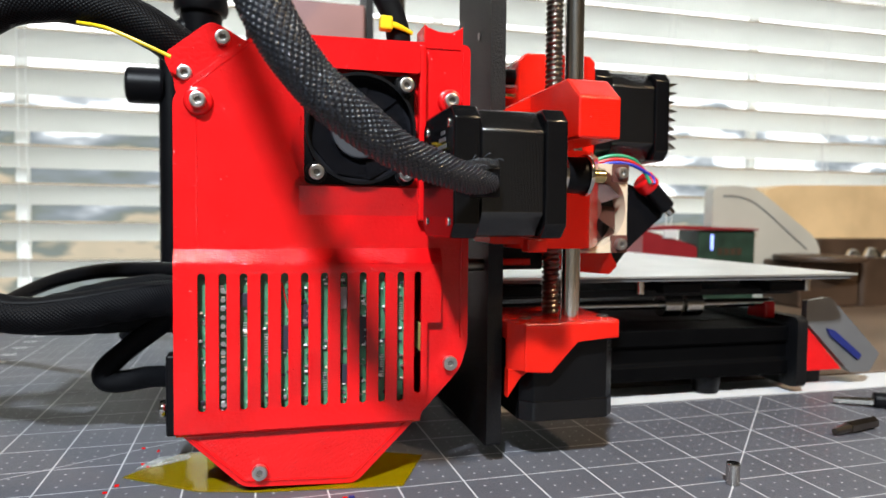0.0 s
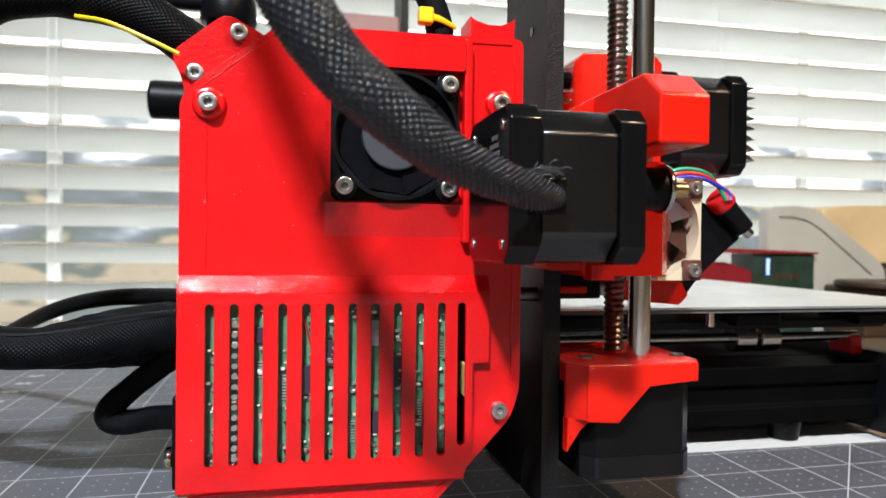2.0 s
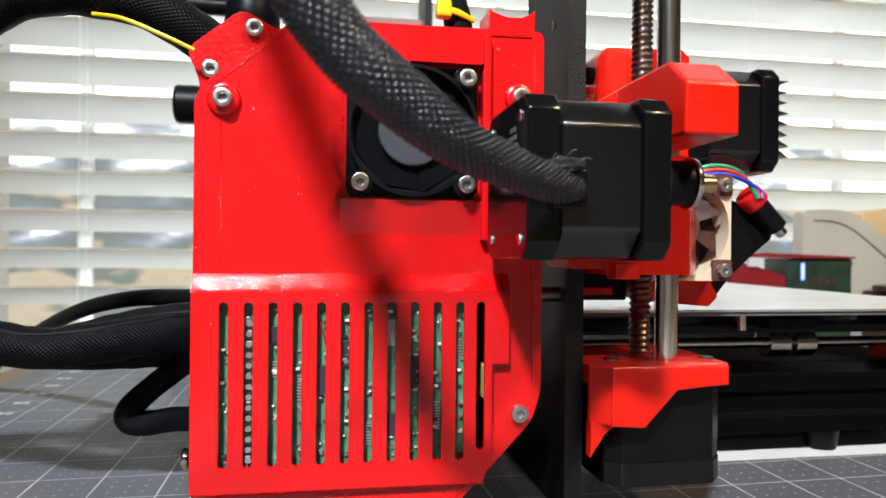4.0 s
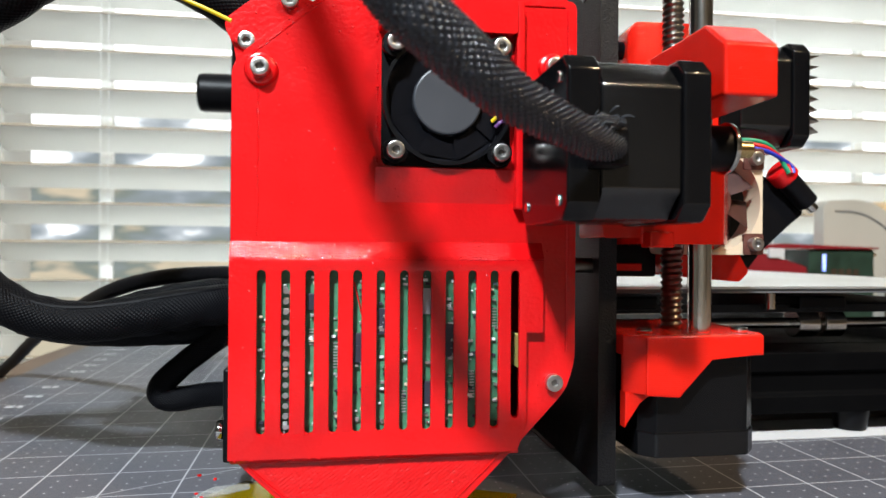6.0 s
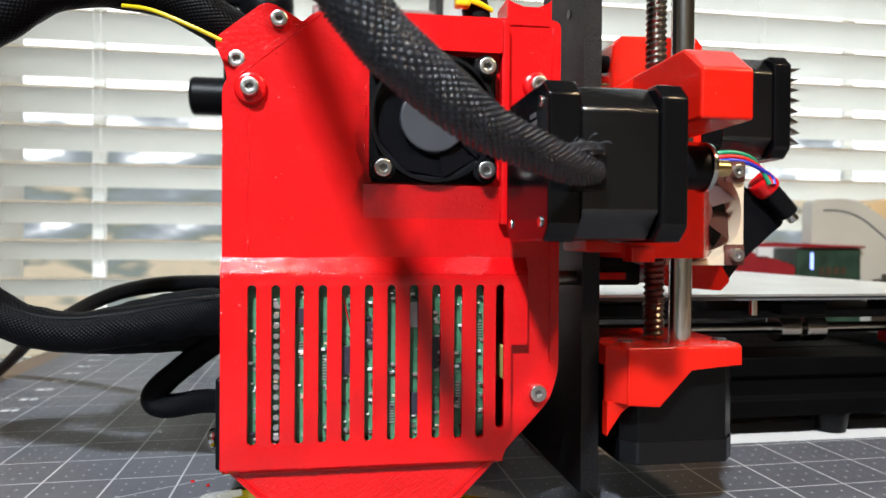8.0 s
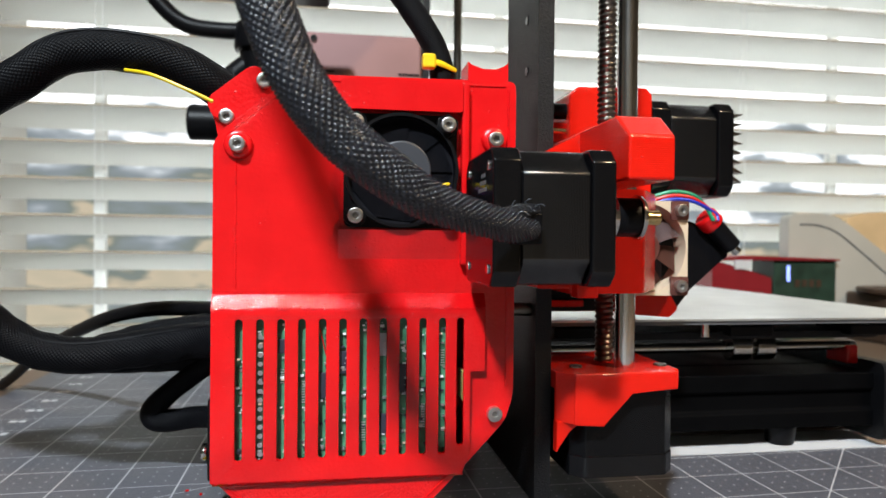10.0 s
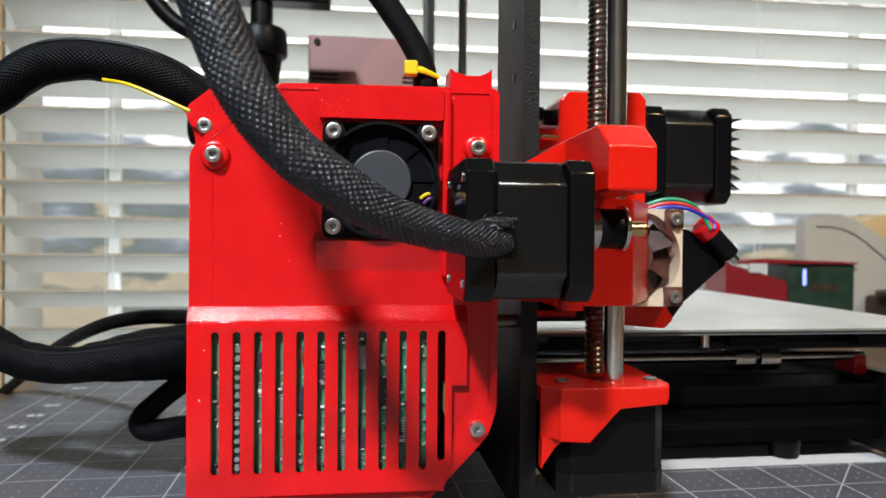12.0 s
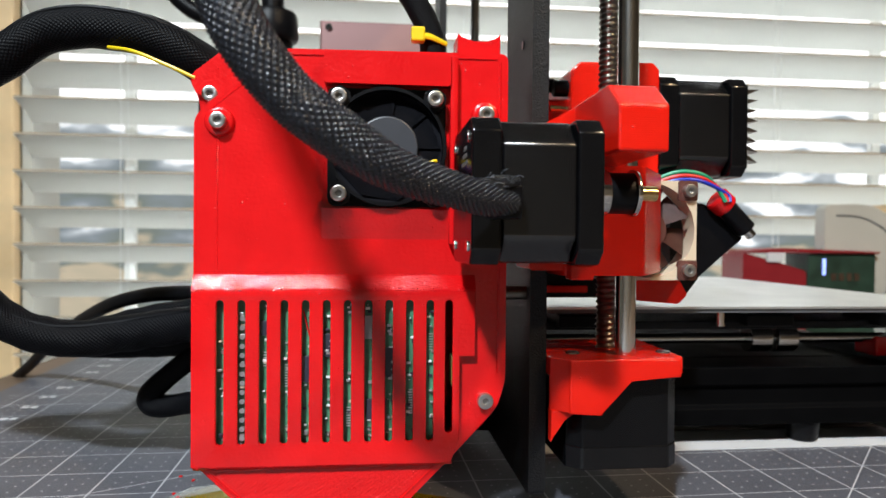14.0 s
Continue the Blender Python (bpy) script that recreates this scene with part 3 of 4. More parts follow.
for k in range(9):
    w = 2 * math.pi * k / 9
    bm = bmesh.new()
    grid = []
    for i in range(5):
        rr = 10.8 + 7.6 * i / 4
        grid.append([bm.verts.new((FX + rr * math.cos(w + a), 244.3 + 0.8 * j, FZ + rr * math.sin(w + a))) for j, a in enumerate((0.0, 0.72))])
    for i in range(4):
        bm.faces.new((grid[i][0], grid[i + 1][0], grid[i + 1][1], grid[i][1]))
    bmesh.ops.solidify(bm, geom=list(bm.faces), thickness=0.5)
    part("blade", bm, FANBLADE, fan)

part("lead_wire", tube([(49.8, 243.5, 125.5), (51.4, 242.8, 126.8), (53, 243.5, 127.2)], 0.6, 8, 6), YELLOW, fan, "yellow fan lead")
part("lead_wire", tube([(51, 243.5, 123.8), (52.4, 242.8, 125.2), (53.6, 243.5, 125.6)], 0.6, 8, 6), VIOLET, fan, "violet fan lead")
# circuit board behind the slots
board = thing("circuit_board", (20, 247, 30), "green circuit board with soldered parts inside box", "circuit board")
part("board", box(-24, 54, 246.6, 248.0, 27, 81.5), PCB, board)
rng = random.Random(4)
for x, z, w, hgt in ((10, 56, 9, 9), (15, 64, 8, 8), (38, 58, 8, 10), (33, 42, 7, 7), (-3, 70, 6, 5)):
    part("chip", box(x - w / 2, x + w / 2, 245.5, 246.6, z - hgt / 2, z + hgt / 2, 0.2), CHIP, board)
for k in range(14):
    part("header_pin", cyl((-11.8, 244.9, 33 + 3.1 * k), (-11.8, 246.6, 33 + 3.1 * k), 0.9, 0.5, 8), SOLDER, board)
for k in range(230):
    x, z = rng.choice([-18.8 + 7 * j for j in range(11)]) + rng.uniform(-0.5, 2.6), rng.uniform(31, 78)
    w = rng.uniform(0.22, 0.75)
    part("component", box(x - w, x + w, 246.0 - rng.random(), 246.6, z - w * 0.6, z + w * 0.6, 0.1), rng.choice((SOLDER, SOLDER, CHIP, WHITE, TAN)), board)
for x, z0, n in ((2.6, 50, 9), (44.6, 40, 10), (-4.6, 57, 6), (51.6, 62, 7), (23.4, 36, 8)):
    for k in range(n):
        part("lead", box(x - 0.5, x + 0.9, 246.3, 246.6, z0 + 0.9 * k, z0 + 0.9 * k + 0.4), SOLDER, board)
for x, z in ((-18.2, 62), (-18.2, 54), (-18.0, 41), (3.0, 36), (9.4, 34), (30.6, 35), (16.8, 33.4), (37.4, 39)):
    part("solder_joint", cyl((x, 246.6, z), (x, 245.7, z), 0.95, 0.4, 10), SOLDER, board)
part("red_lead", tube([(8.2, 246.0, 76), (9.4, 245.6, 71), (10.6, 246.1, 66)], 0.22, 6, 6), WIRE_RED, board, "thin red wire")
part("paper_label", box(28, 32, 246.2, 246.6, 66, 74), PAPER, board)
tagged(part("memory_card", box(59.3, 60.7, 243.4, 256, 48.8, 59.4, 0.4), CARD), "yellow memory card in the box's card slot", "memory card")

# ================= printer frame =================
frame_y0, frame_y1 = 250.5, 296.0
pf = thing("printer_frame", (91, 440, 0), "black powder-coated steel frame plate of printer", "printer frame")
for y0, y1 in ((frame_y0, frame_y1), (590, 634)):
    part("upright", prism(rounded([(y0, 8.5), (y1, 8.5), (y1, 400), (y0, 400)], 2), "x", 87.7, 93.8, 0.4), POWDER, pf)
part("crossbar", box(87.7, 93.8, frame_y1, 590, 340, 400, 0.3), POWDER, pf)
part("lower_bar", box(87.7, 93.8, frame_y1, 590, 8.5, 40, 0.3), POWDER, pf)
for y, z in ((265, 174), (265, 194), (290, 120)):
    part("hole_plug", cyl((87.2, y, z), (87.8, y, z), 1.7, seg=14), BLACKCAP, pf)
tagged(part("standoff_bolt", cyl((75, 258, 81), (88, 258, 81), 2.6, seg=16), DARKSTEEL), "steel standoff bolt between box and frame", "bolt")

# ================= X motor =================


def stepper(name, x0, x1, y0, z0, label, size=42.3, capw=8.6):
    """A stepper motor lying along x; y0, z0: its near lower corner."""
    m = thing(name, ((x0 + x1) / 2, y0 + size / 2, z0), label, "stepper motor", "stepper motors")
    y1, z1 = y0 + size, z0 + size

    def octa(cut, inset=0.0):
        a, b, c0, d = y0 + inset, y1 - inset, z0 + inset, z1 - inset
        return [(a + cut, c0), (b - cut, c0), (b, c0 + cut), (b, d - cut), (b - cut, d), (a + cut, d), (a, d - cut), (a, c0 + cut)]

    part("rear_cap", prism(octa(4.0), "x", x0, x0 + capw, 0.9, seg=4), BLACKCAP, m)
    part("lamination", prism(octa(7.0, 0.4), "x", x0 + capw, x1 - capw + 1, 1.3, seg=5), LAMI, m, "black laminated steel core")
    part("front_cap", prism(octa(4.0), "x", x1 - capw + 1, x1, 0.9, seg=4), BLACKCAP, m)
    return m


LAMI = material("lamination", (0.003, 0.003, 0.0035), 0.17, bump=0.05, spec=0.9)
t = LAMI.node_tree
wv, bp2 = t.nodes.new("ShaderNodeTexWave"), t.nodes.new("ShaderNodeBump")
wv.bands_direction, wv.inputs["Scale"].default_value = "X", 640.0
bp2.inputs["Strength"].default_value, bp2.inputs["Distance"].default_value = 0.7, 0.00006
t.links.new([n for n in t.nodes if n.type == "TEX_COORD"][0].outputs["Object"], wv.inputs["Vector"])
t.links.new(wv.outputs["Fac"], bp2.inputs["Height"])
t.links.new(bp2.outputs[0], t.nodes["Principled BSDF"].inputs["Normal"])

xm = stepper("stepper_motor", 58.2, 96.0, 197.0, 93.2, "black stepper motor beside the red electronics box", 41.6)
part("plug", box(63, 71, 190.5, 197.2, 106, 115, 0.5), PLASTIC, xm)
for y, z in ((203, 129.5), (203, 98.5), (232, 129.5), (232, 98.5)):
    part("corner_screw", cyl((57.6, y, z), (58.6, y, z), 1.5, seg=14, r=0.3), STEEL, xm)
for k in range(3):
    part("label_bar", box(58.05, 58.25, 206 + k, 217 - 2 * k, 122.0 + 2.2 * k, 123.2 + 2.2 * k), GREY, xm, "unreadable grey print")
pulley = thing("belt_pulley", (108, 218, 115), "toothed pulley on the motor shaft", "pulley")
PY, PZ = 218.2, 115.2
part("hub", cyl((99, PY, PZ), (103.5, PY, PZ), 7.2, seg=32, r=0.4), STEEL, pulley)
part("belt", cyl((103.5, PY, PZ), (111.5, PY, PZ), 6.4, seg=32), PLASTIC, pulley, "black rubber belt round the pulley")
part("flange", cyl((111.5, PY, PZ), (113, PY, PZ), 7.4, seg=32, r=0.3), STEEL, pulley)
part("shaft", cyl((95.5, PY, PZ), (120, PY, PZ), 2.5, seg=18, r=0.3), BRASS, pulley)

# ================= X end bracket (red) =================
xe = thing("x_end_bracket", (118, 250, 88), "red printed bracket sliding on the vertical rods", "printer bracket")
bm = prism([(199.5, 126), (199.5, 139.6), (209, 147), (288, 147), (288, 126)], "x", 100.6, 115.8, 0.8)
part("belt_housing", bm, RED_LAYER, xe)
part("bearing_block", prism(rounded([(97, 240), (126, 241), (145, 270), (145, 288), (97, 288)], 2), "z", 88.2, 126.5, 0.4), RED_LAYER, xe)
part("motor_plate", prism(rounded([(85, 90), (97, 90), (112, 90), (112, 146), (101, 146.5), (86, 138.5)], 1.5), "y", 241, 262, 0.6), RED_LAYER, xe)
part("cable_guide", box(60, 86, 239.2, 243, 96, 111, 0.6), RED_LAYER, xe)
for x in (62.5, 72):
    part("guide_screw", cyl((x, 238, 99), (x, 239.4, 99), 1.6, seg=14, r=0.3), STEEL, xe)
part("nut_trap", box(98, 106, 235, 242, 87, 92, 0.5), RED_LAYER, xe)

# ================= Z axis =================
zb = thing("z_axis_bracket", (118, 260, 50), "red printed holder on top of Z motor", "printer bracket")
prof = [(99.5, 59.2), (139.8, 59.2), (139.8, 52.4), (121.4, 52.0), (111, 39.4), (99.5, 40.2)]
part("side_web", prism(prof, "y", 240.0, 246.2, 0.6), RED_LAYER, zb)
part("side_facet", prism([(94, 247), (94, 245.6), (99.9, 240.4), (99.9, 247)], "z", 40.6, 59.0, 0.2), RED_LAYER, zb)
part("lower_leg", prism([(94, 29.4), (94, 41), (105, 41), (98.6, 37.6)], "y", 243.6, 248, 0.4), RED_LAYER, zb)
part("top_plate", box(94, 143.2, 246.0, 290, 52.2, 59.0, 0.7), RED_LAYER, zb)
for x in (103.5, 137.5):
    part("bolt_head", cyl((x, 250.5, 59), (x, 250.5, 60.4), 2.6, seg=18, r=0.4), STEEL, zb)
zm = thing("stepper_motor", (122, 267, 18.5), "black stepper motor standing under red holder", "stepper motor", "stepper motors")
oc = [(101 + 5, 246), (143 - 5, 246), (143, 251), (143, 283), (138, 288), (106, 288), (101, 283), (101, 251)]
part("lamination", prism([(122 + (x - 122) * 0.985, 267 + (y - 267) * 0.985) for x, y in oc], "z", 26, 52.2, 0.2), BLACK, zm)
part("rear_cap", prism(oc, "z", 18.5, 27, 0.7), BLACKCAP, zm)
tagged(part("smooth_rod", cyl((123.2, 251, 52), (123.2, 251, 420), 3.85, seg=32), ROD), "polished steel vertical guide rod", "guide rod", "vertical rods")
tagged(part("smooth_rod", cyl((120, 600, 50), (120, 600, 420), 3.85, seg=24), STEEL), "polished steel guide rod at far side", "guide rod", "vertical rods")


def threaded(name, x, y, z0, z1, label):
    bm = bmesh.new()
    rings, step = [], 0.5
    nz_ = int((z1 - z0) / step)
    for i in range(nz_ + 1):
        z = z0 + step * i
        ring = []
        for k in range(16):
            w = 2 * math.pi * k / 16
            ph = ((z / 2.2) - k / 16) % 1.0
            rr = 3.95 - 0.85 * (0.5 + 0.5 * math.cos(2 * math.pi * ph))
            ring.append(bm.verts.new((x + rr * math.cos(w), y + rr * math.sin(w), z)))
        rings.append(ring)
    for a, b in zip(rings, rings[1:]):
        for k in range(16):
            bm.faces.new((a[k], a[(k + 1) % 16], b[(k + 1) % 16], b[k]))
    bm.faces.new(rings[0][::-1])
    bm.faces.new(rings[-1])
    return tagged(part(name, bm, DARKSTEEL, angle=60), label, "lead screw", "vertical rods")


threaded("lead_screw", 121.8, 267.5, 52, 330, "dark threaded lead screw behind the rod")

# ================= extruder =================
ex = thing("extruder", (140, 300, 75), "red printed extruder head with fan", "extruder")
exp = [(112, 128), (112, 170.5), (115.6, 174), (147, 174.7), (149.8, 171.7), (149.8, 88), (138, 84), (112, 92)]
part("body", prism(exp, "y", 284, 330, 0.8), RED_LAYER, ex)
part("lower_duct", prism(rounded([(130, 92), (158, 88), (164, 78), (160, 74), (136, 76)], 1), "y", 286, 326, 0.6), RED_LAYER, ex)
part("carriage_plate", box(97, 132, 300, 326, 75.5, 92, 1), PLASTIC, ex)
part("cable_chain", box(100, 124, 296, 300, 78, 81, 0.5), RED_LAYER, ex)
part("tension_screw", cyl((106, 290, 164), (113, 290, 164), 3.4, seg=20, r=0.6), PLASTIC, ex, "black knurled screw head")
part("tension_screw", cyl((101.5, 296, 166.5), (108, 296, 166.5), 3.0, seg=20, r=0.6), PLASTIC, ex)
part("brass_insert", cyl((104, 288, 155), (112, 288, 155), 1.6, seg=16, r=0.3), BRASS, ex, "small brass insert")
part("idler_arm", box(100, 113, 287, 300, 150, 159, 1.2), RED_LAYER, ex)
ef = thing("hotend_fan", (141, 278, 85), "beige fan with brown blades on extruder", "fan")
EX, EZ = 141.4, 104.8
part("frame", plate(rounded([(EX - 20, EZ - 20), (EX + 20, EZ - 20), (EX + 20, EZ + 20), (EX - 20, EZ + 20)], 2), [circle(EX, EZ, 19.1, 44)], 273.5, 284), TAN, ef)
for dx, dz in itertools.product((-16, 16), (-16, 16)):
    part("pad", prism(rounded([(EX + dx - 4, EZ + dz - 4), (EX + dx + 4, EZ + dz - 4), (EX + dx + 4, EZ + dz + 4), (EX + dx - 4, EZ + dz + 4)], 1), "y", 272.8, 274), BROWN, ef, "brown rubber corner pad")
    screw(ef, EX + dx, 273.0, EZ + dz, 2.6)
part("hub", cyl((EX, 284, EZ), (EX, 274.5, EZ), 8.5, 8.0, 30, r=0.6), BROWN, ef)
for k in range(7):
    w = 2 * math.pi * k / 7 + 0.3
    bm = bmesh.new()
    grid = []
    for i in range(5):
        rr = 8 + 10 * i / 4
        grid.append([bm.verts.new((EX + rr * math.cos(w + a), 275 + 6 * j, EZ + rr * math.sin(w + a))) for j, a in enumerate((0.0, 0.75 - 0.03 * i))])
    for i in range(4):
        bm.faces.new((grid[i][0], grid[i + 1][0], grid[i + 1][1], grid[i][1]))
    bmesh.ops.solidify(bm, geom=list(bm.faces), thickness=0.6)
    part("blade", bm, BROWN, ef)
em_ = stepper("stepper_motor", 149.8, 188.6, 283.3, 128.0, "black stepper motor on the red extruder", 42.0)
hs = thing("heat_sink", (191, 304, 130), "metal heat sink with pointed fins on motor", "heat sink")
part("plate", box(188.6, 189.8, 286, 322, 132, 167), BLACKCAP, hs)
for k in range(8):
    z = 137 + 3.9 * k
    lean = -2.6 + 0.55 * k
    for y in (287, 296, 305, 314):
        bm = prism([(189.6, z - 1.2), (189.6, z + 1.2), (195.0 + 0.4 * math.sin(k * 2.1), z + lean)], "y", y, y + 6)
        part("fin", bm, DARKSTEEL, hs, smooth=False)
# black blower and sensor behind the beige fan
blower = thing("blower_fan", (172, 300, 75), "black part cooling blower under the motor", "fan")
part("shell", prism(rounded([(158, 84), (165, 83.8), (170, 84.5), (185, 97.5), (191, 102), (186, 110), (172, 117), (158, 117)], 2), "y", 290, 308, 1.0), PLASTIC, blower)
part("outlet", prism(rounded([(156, 76), (163, 75), (171, 85), (158, 86)], 1), "y", 290, 306, 0.6), PLASTIC, blower)
sensor = thing("probe_sensor", (186, 288, 104), "black cylindrical probe with metal tip", "sensor")
part("barrel", cyl((181, 287, 115.2), (190.4, 287, 105.6), 4.3, seg=22, r=0.5), PLASTIC, sensor)
part("tip", cyl((190.2, 287, 105.8), (193.0, 287, 103.0), 2.3, seg=18, r=0.4), STEEL, sensor)
part("collar", cyl((176.5, 287.5, 119.5), (182, 287.5, 115.0), 5.4, seg=22, r=1.2), RED, sensor)
for i, (mat, dz, nm) in enumerate(((WIRE_GREEN, 4.0, "green"), (WIRE_RED, 1.2, "red"), (WIRE_BLUE, -1.5, "blue"))):
    pts = [(148, 286, 124 + dz * 0.5), (158, 282, 127 + dz * 0.6), (168, 281, 126 + dz * 0.5), (175 + 2 * i, 282.5, 121 + dz * 0.4), (178 + i, 281.5, 117)]
    tagged(part("wire", tube(pts, 0.85, 8, 6), mat), nm + " insulated wire bundle end above fan", "wire", "extruder wires")

# ================= bed and Y axis =================
bed = thing("print_bed", (210, 420, 58), "silver steel print sheet on black heated bed", "print bed")
BY0, BY1, BX_0, BX_1 = 300, 552, 80, 322
part("steel_sheet", prism(rounded([(BX_0, BY0), (BX_1, BY0), (BX_1, BY1), (BX_0, BY1)], 4), "z", 70.4, 71.4), BEDSHEET, bed)
part("heater_board", box(BX_0 + 2, BX_1 - 6, BY0 + 1, BY1 - 2, 68.6, 70.3, 0.2), GREY, bed)
part("carriage", box(110, 300, 325, 530, 58, 62, 0.5), POWDER, bed)
for x, y in ((198, 322), (110, 322), (306, 322), (306, 520)):
    part("spacer", cyl((x, y, 60), (x, y, 68.7), 2.6, seg=14), STEEL, bed)
for x in (130, 222, 290):
    part("bracket", box(x - 12, x + 12, 318, 345, 60, 66, 1), PLASTIC, bed)
tagged(part("y_rod", cyl((60, 340, 51.5), (298, 340, 51.5), 2.6, seg=24), STEEL), "polished horizontal guide rod under the bed", "guide rod")
for x in (222, 236):
    tagged(part("linear_bearing", cyl((x, 340, 51.5), (x + 11, 340, 51.5), 7, seg=26, r=0.6), STEEL), "steel linear bearing on horizontal rod", "bearing", "bed bearings")
rail = thing("aluminium_extrusion", (200, 340, 10), "black aluminium profile rail under the bed", "profile rail")
# carried on unseen behind the red box, to keep light out there
part("profile", prism([(325, 11), (325, 19), (327.5, 20.5), (327.5, 29), (325, 30.5), (325, 39), (355, 39), (355, 11)], "x", -18, 298, 0.4), RAIL, rail)
# made-up black plate that stands for the shade under the bed
part("underbed_shade_plate", box(-16, 296, 356, 520, 36, 39, 0.5), RAIL, rail)
# unseen end plate and foot, added with that longer run
part("end_plate", box(-24, -18, 326, 560, 6, 44, 1), POWDER, rail)
part("rail_foot", cyl((10, 335, 0.6), (10, 335, 11), 7, 8.5, 22, r=0.8), PLASTIC, rail, "black rubber foot")
part("foot", cyl((250, 335, 0.6), (250, 335, 11), 7, 8.5, 22, r=0.8), PLASTIC, rail, "black rubber foot")
tagged(part("front_plate", prism(rounded([(318, 4), (575, 4), (575, 45), (318, 45)], 4), "x", 298, 305, 0.4), POWDER), "black front plate of the printer base", "printer frame")
lower = thing("rod_holder", (297, 336, 44), "red printed rod holder at the front", "printer bracket")
part("block", box(291, 298, 336, 352, 42, 52, 1), RED, lower)

lcd = thing("display_unit", (340, 400, 0), "tilted grey display panel with red side cover", "display")
part("side_cover", prism([(305, 40), (305, 10.5), (342, 10.5), (313, 40)], "y", 330, 336, 0.5), RED, lcd)
part("panel", prism(rounded([(313, 53), (330, 55), (368, 19.5), (361, 8.5), (346.5, 8.5), (313.2, 40)], 1.0), "y", 328, 332, 0.4), GREY, lcd)
part("knob_panel", prism([(327, 36.5), (332.9, 35), (353.5, 19.3), (350.8, 16.3), (329.3, 32)], "y", 326.6, 328.2, 0.3), BLUE, lcd)
part("stand", box(314, 336, 340, 540, 0.6, 10.6, 1), PLASTIC, lcd)

# ================= power supply beyond =================
psu = thing("power_supply", (40, 600, 2), "metal power supply behind the printer, coloured with a pink reflection", "power supply")
# its unseen lower part is added to block bright reflections in the upright
part("housing", box(-13, 86, 585, 633, 2, 283, 2), PSU, psu)
part("screw_head", cyl((-5.5, 583.4, 277), (-5.5, 585.2, 277), 3, seg=16, r=0.4), STEEL, psu)
for z in (246, 250):
    part("vent_slit", box(-10, 12, 584.2, 585.2, z - 0.8, z + 0.8), PLASTIC, psu)
    part("vent_slit", box(66, 84, 584.2, 585.2, z - 0.8, z + 0.8), PLASTIC, psu)

# ================= cables


def sleeve_run(pts, radius, label, seam=True, **more):
    """A braided sleeve with the overlapping seam that runs along it."""
    pts = [Vector(p) for p in pts]
    ob = thing("cable_sleeve", pts[len(pts) // 2], label, "cable", "braided cable sleeves")
    part("braid", tube(pts, radius, 24, 10, **more), SLEEVE_FINE, ob)
    if seam:
        rr = radius if isinstance(radius, (int, float)) else radius[0]
        part("seam", tube([p + Vector((0, -rr * 0.62, rr * 0.74)) for p in pts], rr * 0.13, 8, 8), PLASTIC, ob)
    return ob

H1 = [(88, 275, 372), (50, 268, 384), (0, 245, 388), (-45, 205, 372), (-64, 172, 330), (-53, 160, 282), (-37, 158, 240), (-19, 158, 197), (-10, 155, 177), (-3.8, 154, 162), (1.6, 154, 148.0), (4.7, 154, 141.4), (9.0, 155, 135.2), (14.2, 157, 129.6), (18.1, 158, 126.4), (24.5, 161, 122.2), (29.4, 163.5, 119.2), (36.9, 168.5, 115.8), (44.1, 173.5, 114.0), (50.4, 178, 112.6), (60.7, 186, 110.6), (68.5, 192, 110.2)]
sleeve = thing("cable_sleeve", (20, 160, 110), "black braided cable sleeve curving to the motor", "cable", "braided cable sleeves")
R1 = [6, 6, 6, 6, 6, 6, 6, 6.0, 6.0, 5.9, 5.9, 5.8, 5.7, 5.6, 5.6, 5.5, 5.3, 4.9, 4.6, 4.5, 4.2, 3.0]


def nubs(u, v):
    """The raised threads of the weave: staggered oval nubs in rows that wind round the sleeve."""
    w = math.sin(20 * 2 * math.pi * u) * math.sin(math.pi * v / 0.95 + 4 * math.pi * u)
    return 0.46 * max(0.0, w) ** 0.8


part("braid", tube(H1[:8], R1[:8], 28, 10, wobble=0.05), SLEEVE, sleeve)
part("braid", tube(H1[7:], [r - 0.2 for r in R1[7:]], 224, 46, wobble=0.04, relief=nubs), THREADS, sleeve, "tightly woven black threads")
part("frayed_end", tube([(58, 184, 114), (64, 188.5, 115.4), (70, 191.5, 116)], [2.0, 2.2, 1.2], 12, 6, wobble=0.25), SLEEVE, sleeve, "frayed sleeve end")
part("inner_wire", tube([(62, 188, 112), (67, 192, 113.5), (70, 195, 114)], 1.2, 8, 6), PLASTIC, sleeve)
rng = random.Random(21)
bm = bmesh.new()
for k in range(14):
    p = Vector((rng.uniform(60, 68), rng.uniform(184.5, 189), rng.uniform(112.5, 117.5)))
    q = p + Vector((rng.uniform(0.5, 3.5), rng.uniform(-1.5, 0.5), rng.uniform(-1.2, 1.6)))
    tube([p, (p + q) / 2 + Vector((0, -0.5, 0.4)), q], 0.16, 5, 3, bm=bm)
tagged(part("loose_threads", bm, THREAD, sleeve, "loose grey threads of the frayed sleeve"), kind="stuff")
# first two points, as in L1, close an unseen loop added to shade the mat
H2 = [(-186, 288, 118), (-172, 283, 128), (-150, 275, 140), (-125, 268, 147), (-97, 262, 161), (-84, 262, 170), (-72, 262, 173.2), (-58, 262, 173), (-45, 263, 170.5), (-31, 266, 163.5), (-18, 271, 155), (-8, 272, 146)]
sleeve_run(H2, 7.3, "thick black braided sleeve arching into the clamp", seam=True, wobble=0.08)
tagged(part("yellow_filament", tube([(-60, 259, 166), (-50, 254, 163.5), (-38, 251.5, 158.5), (-29, 251, 154.5)], 0.65, 8, 8), YELLOW), "thin yellow filament strand along the sleeve", "filament")
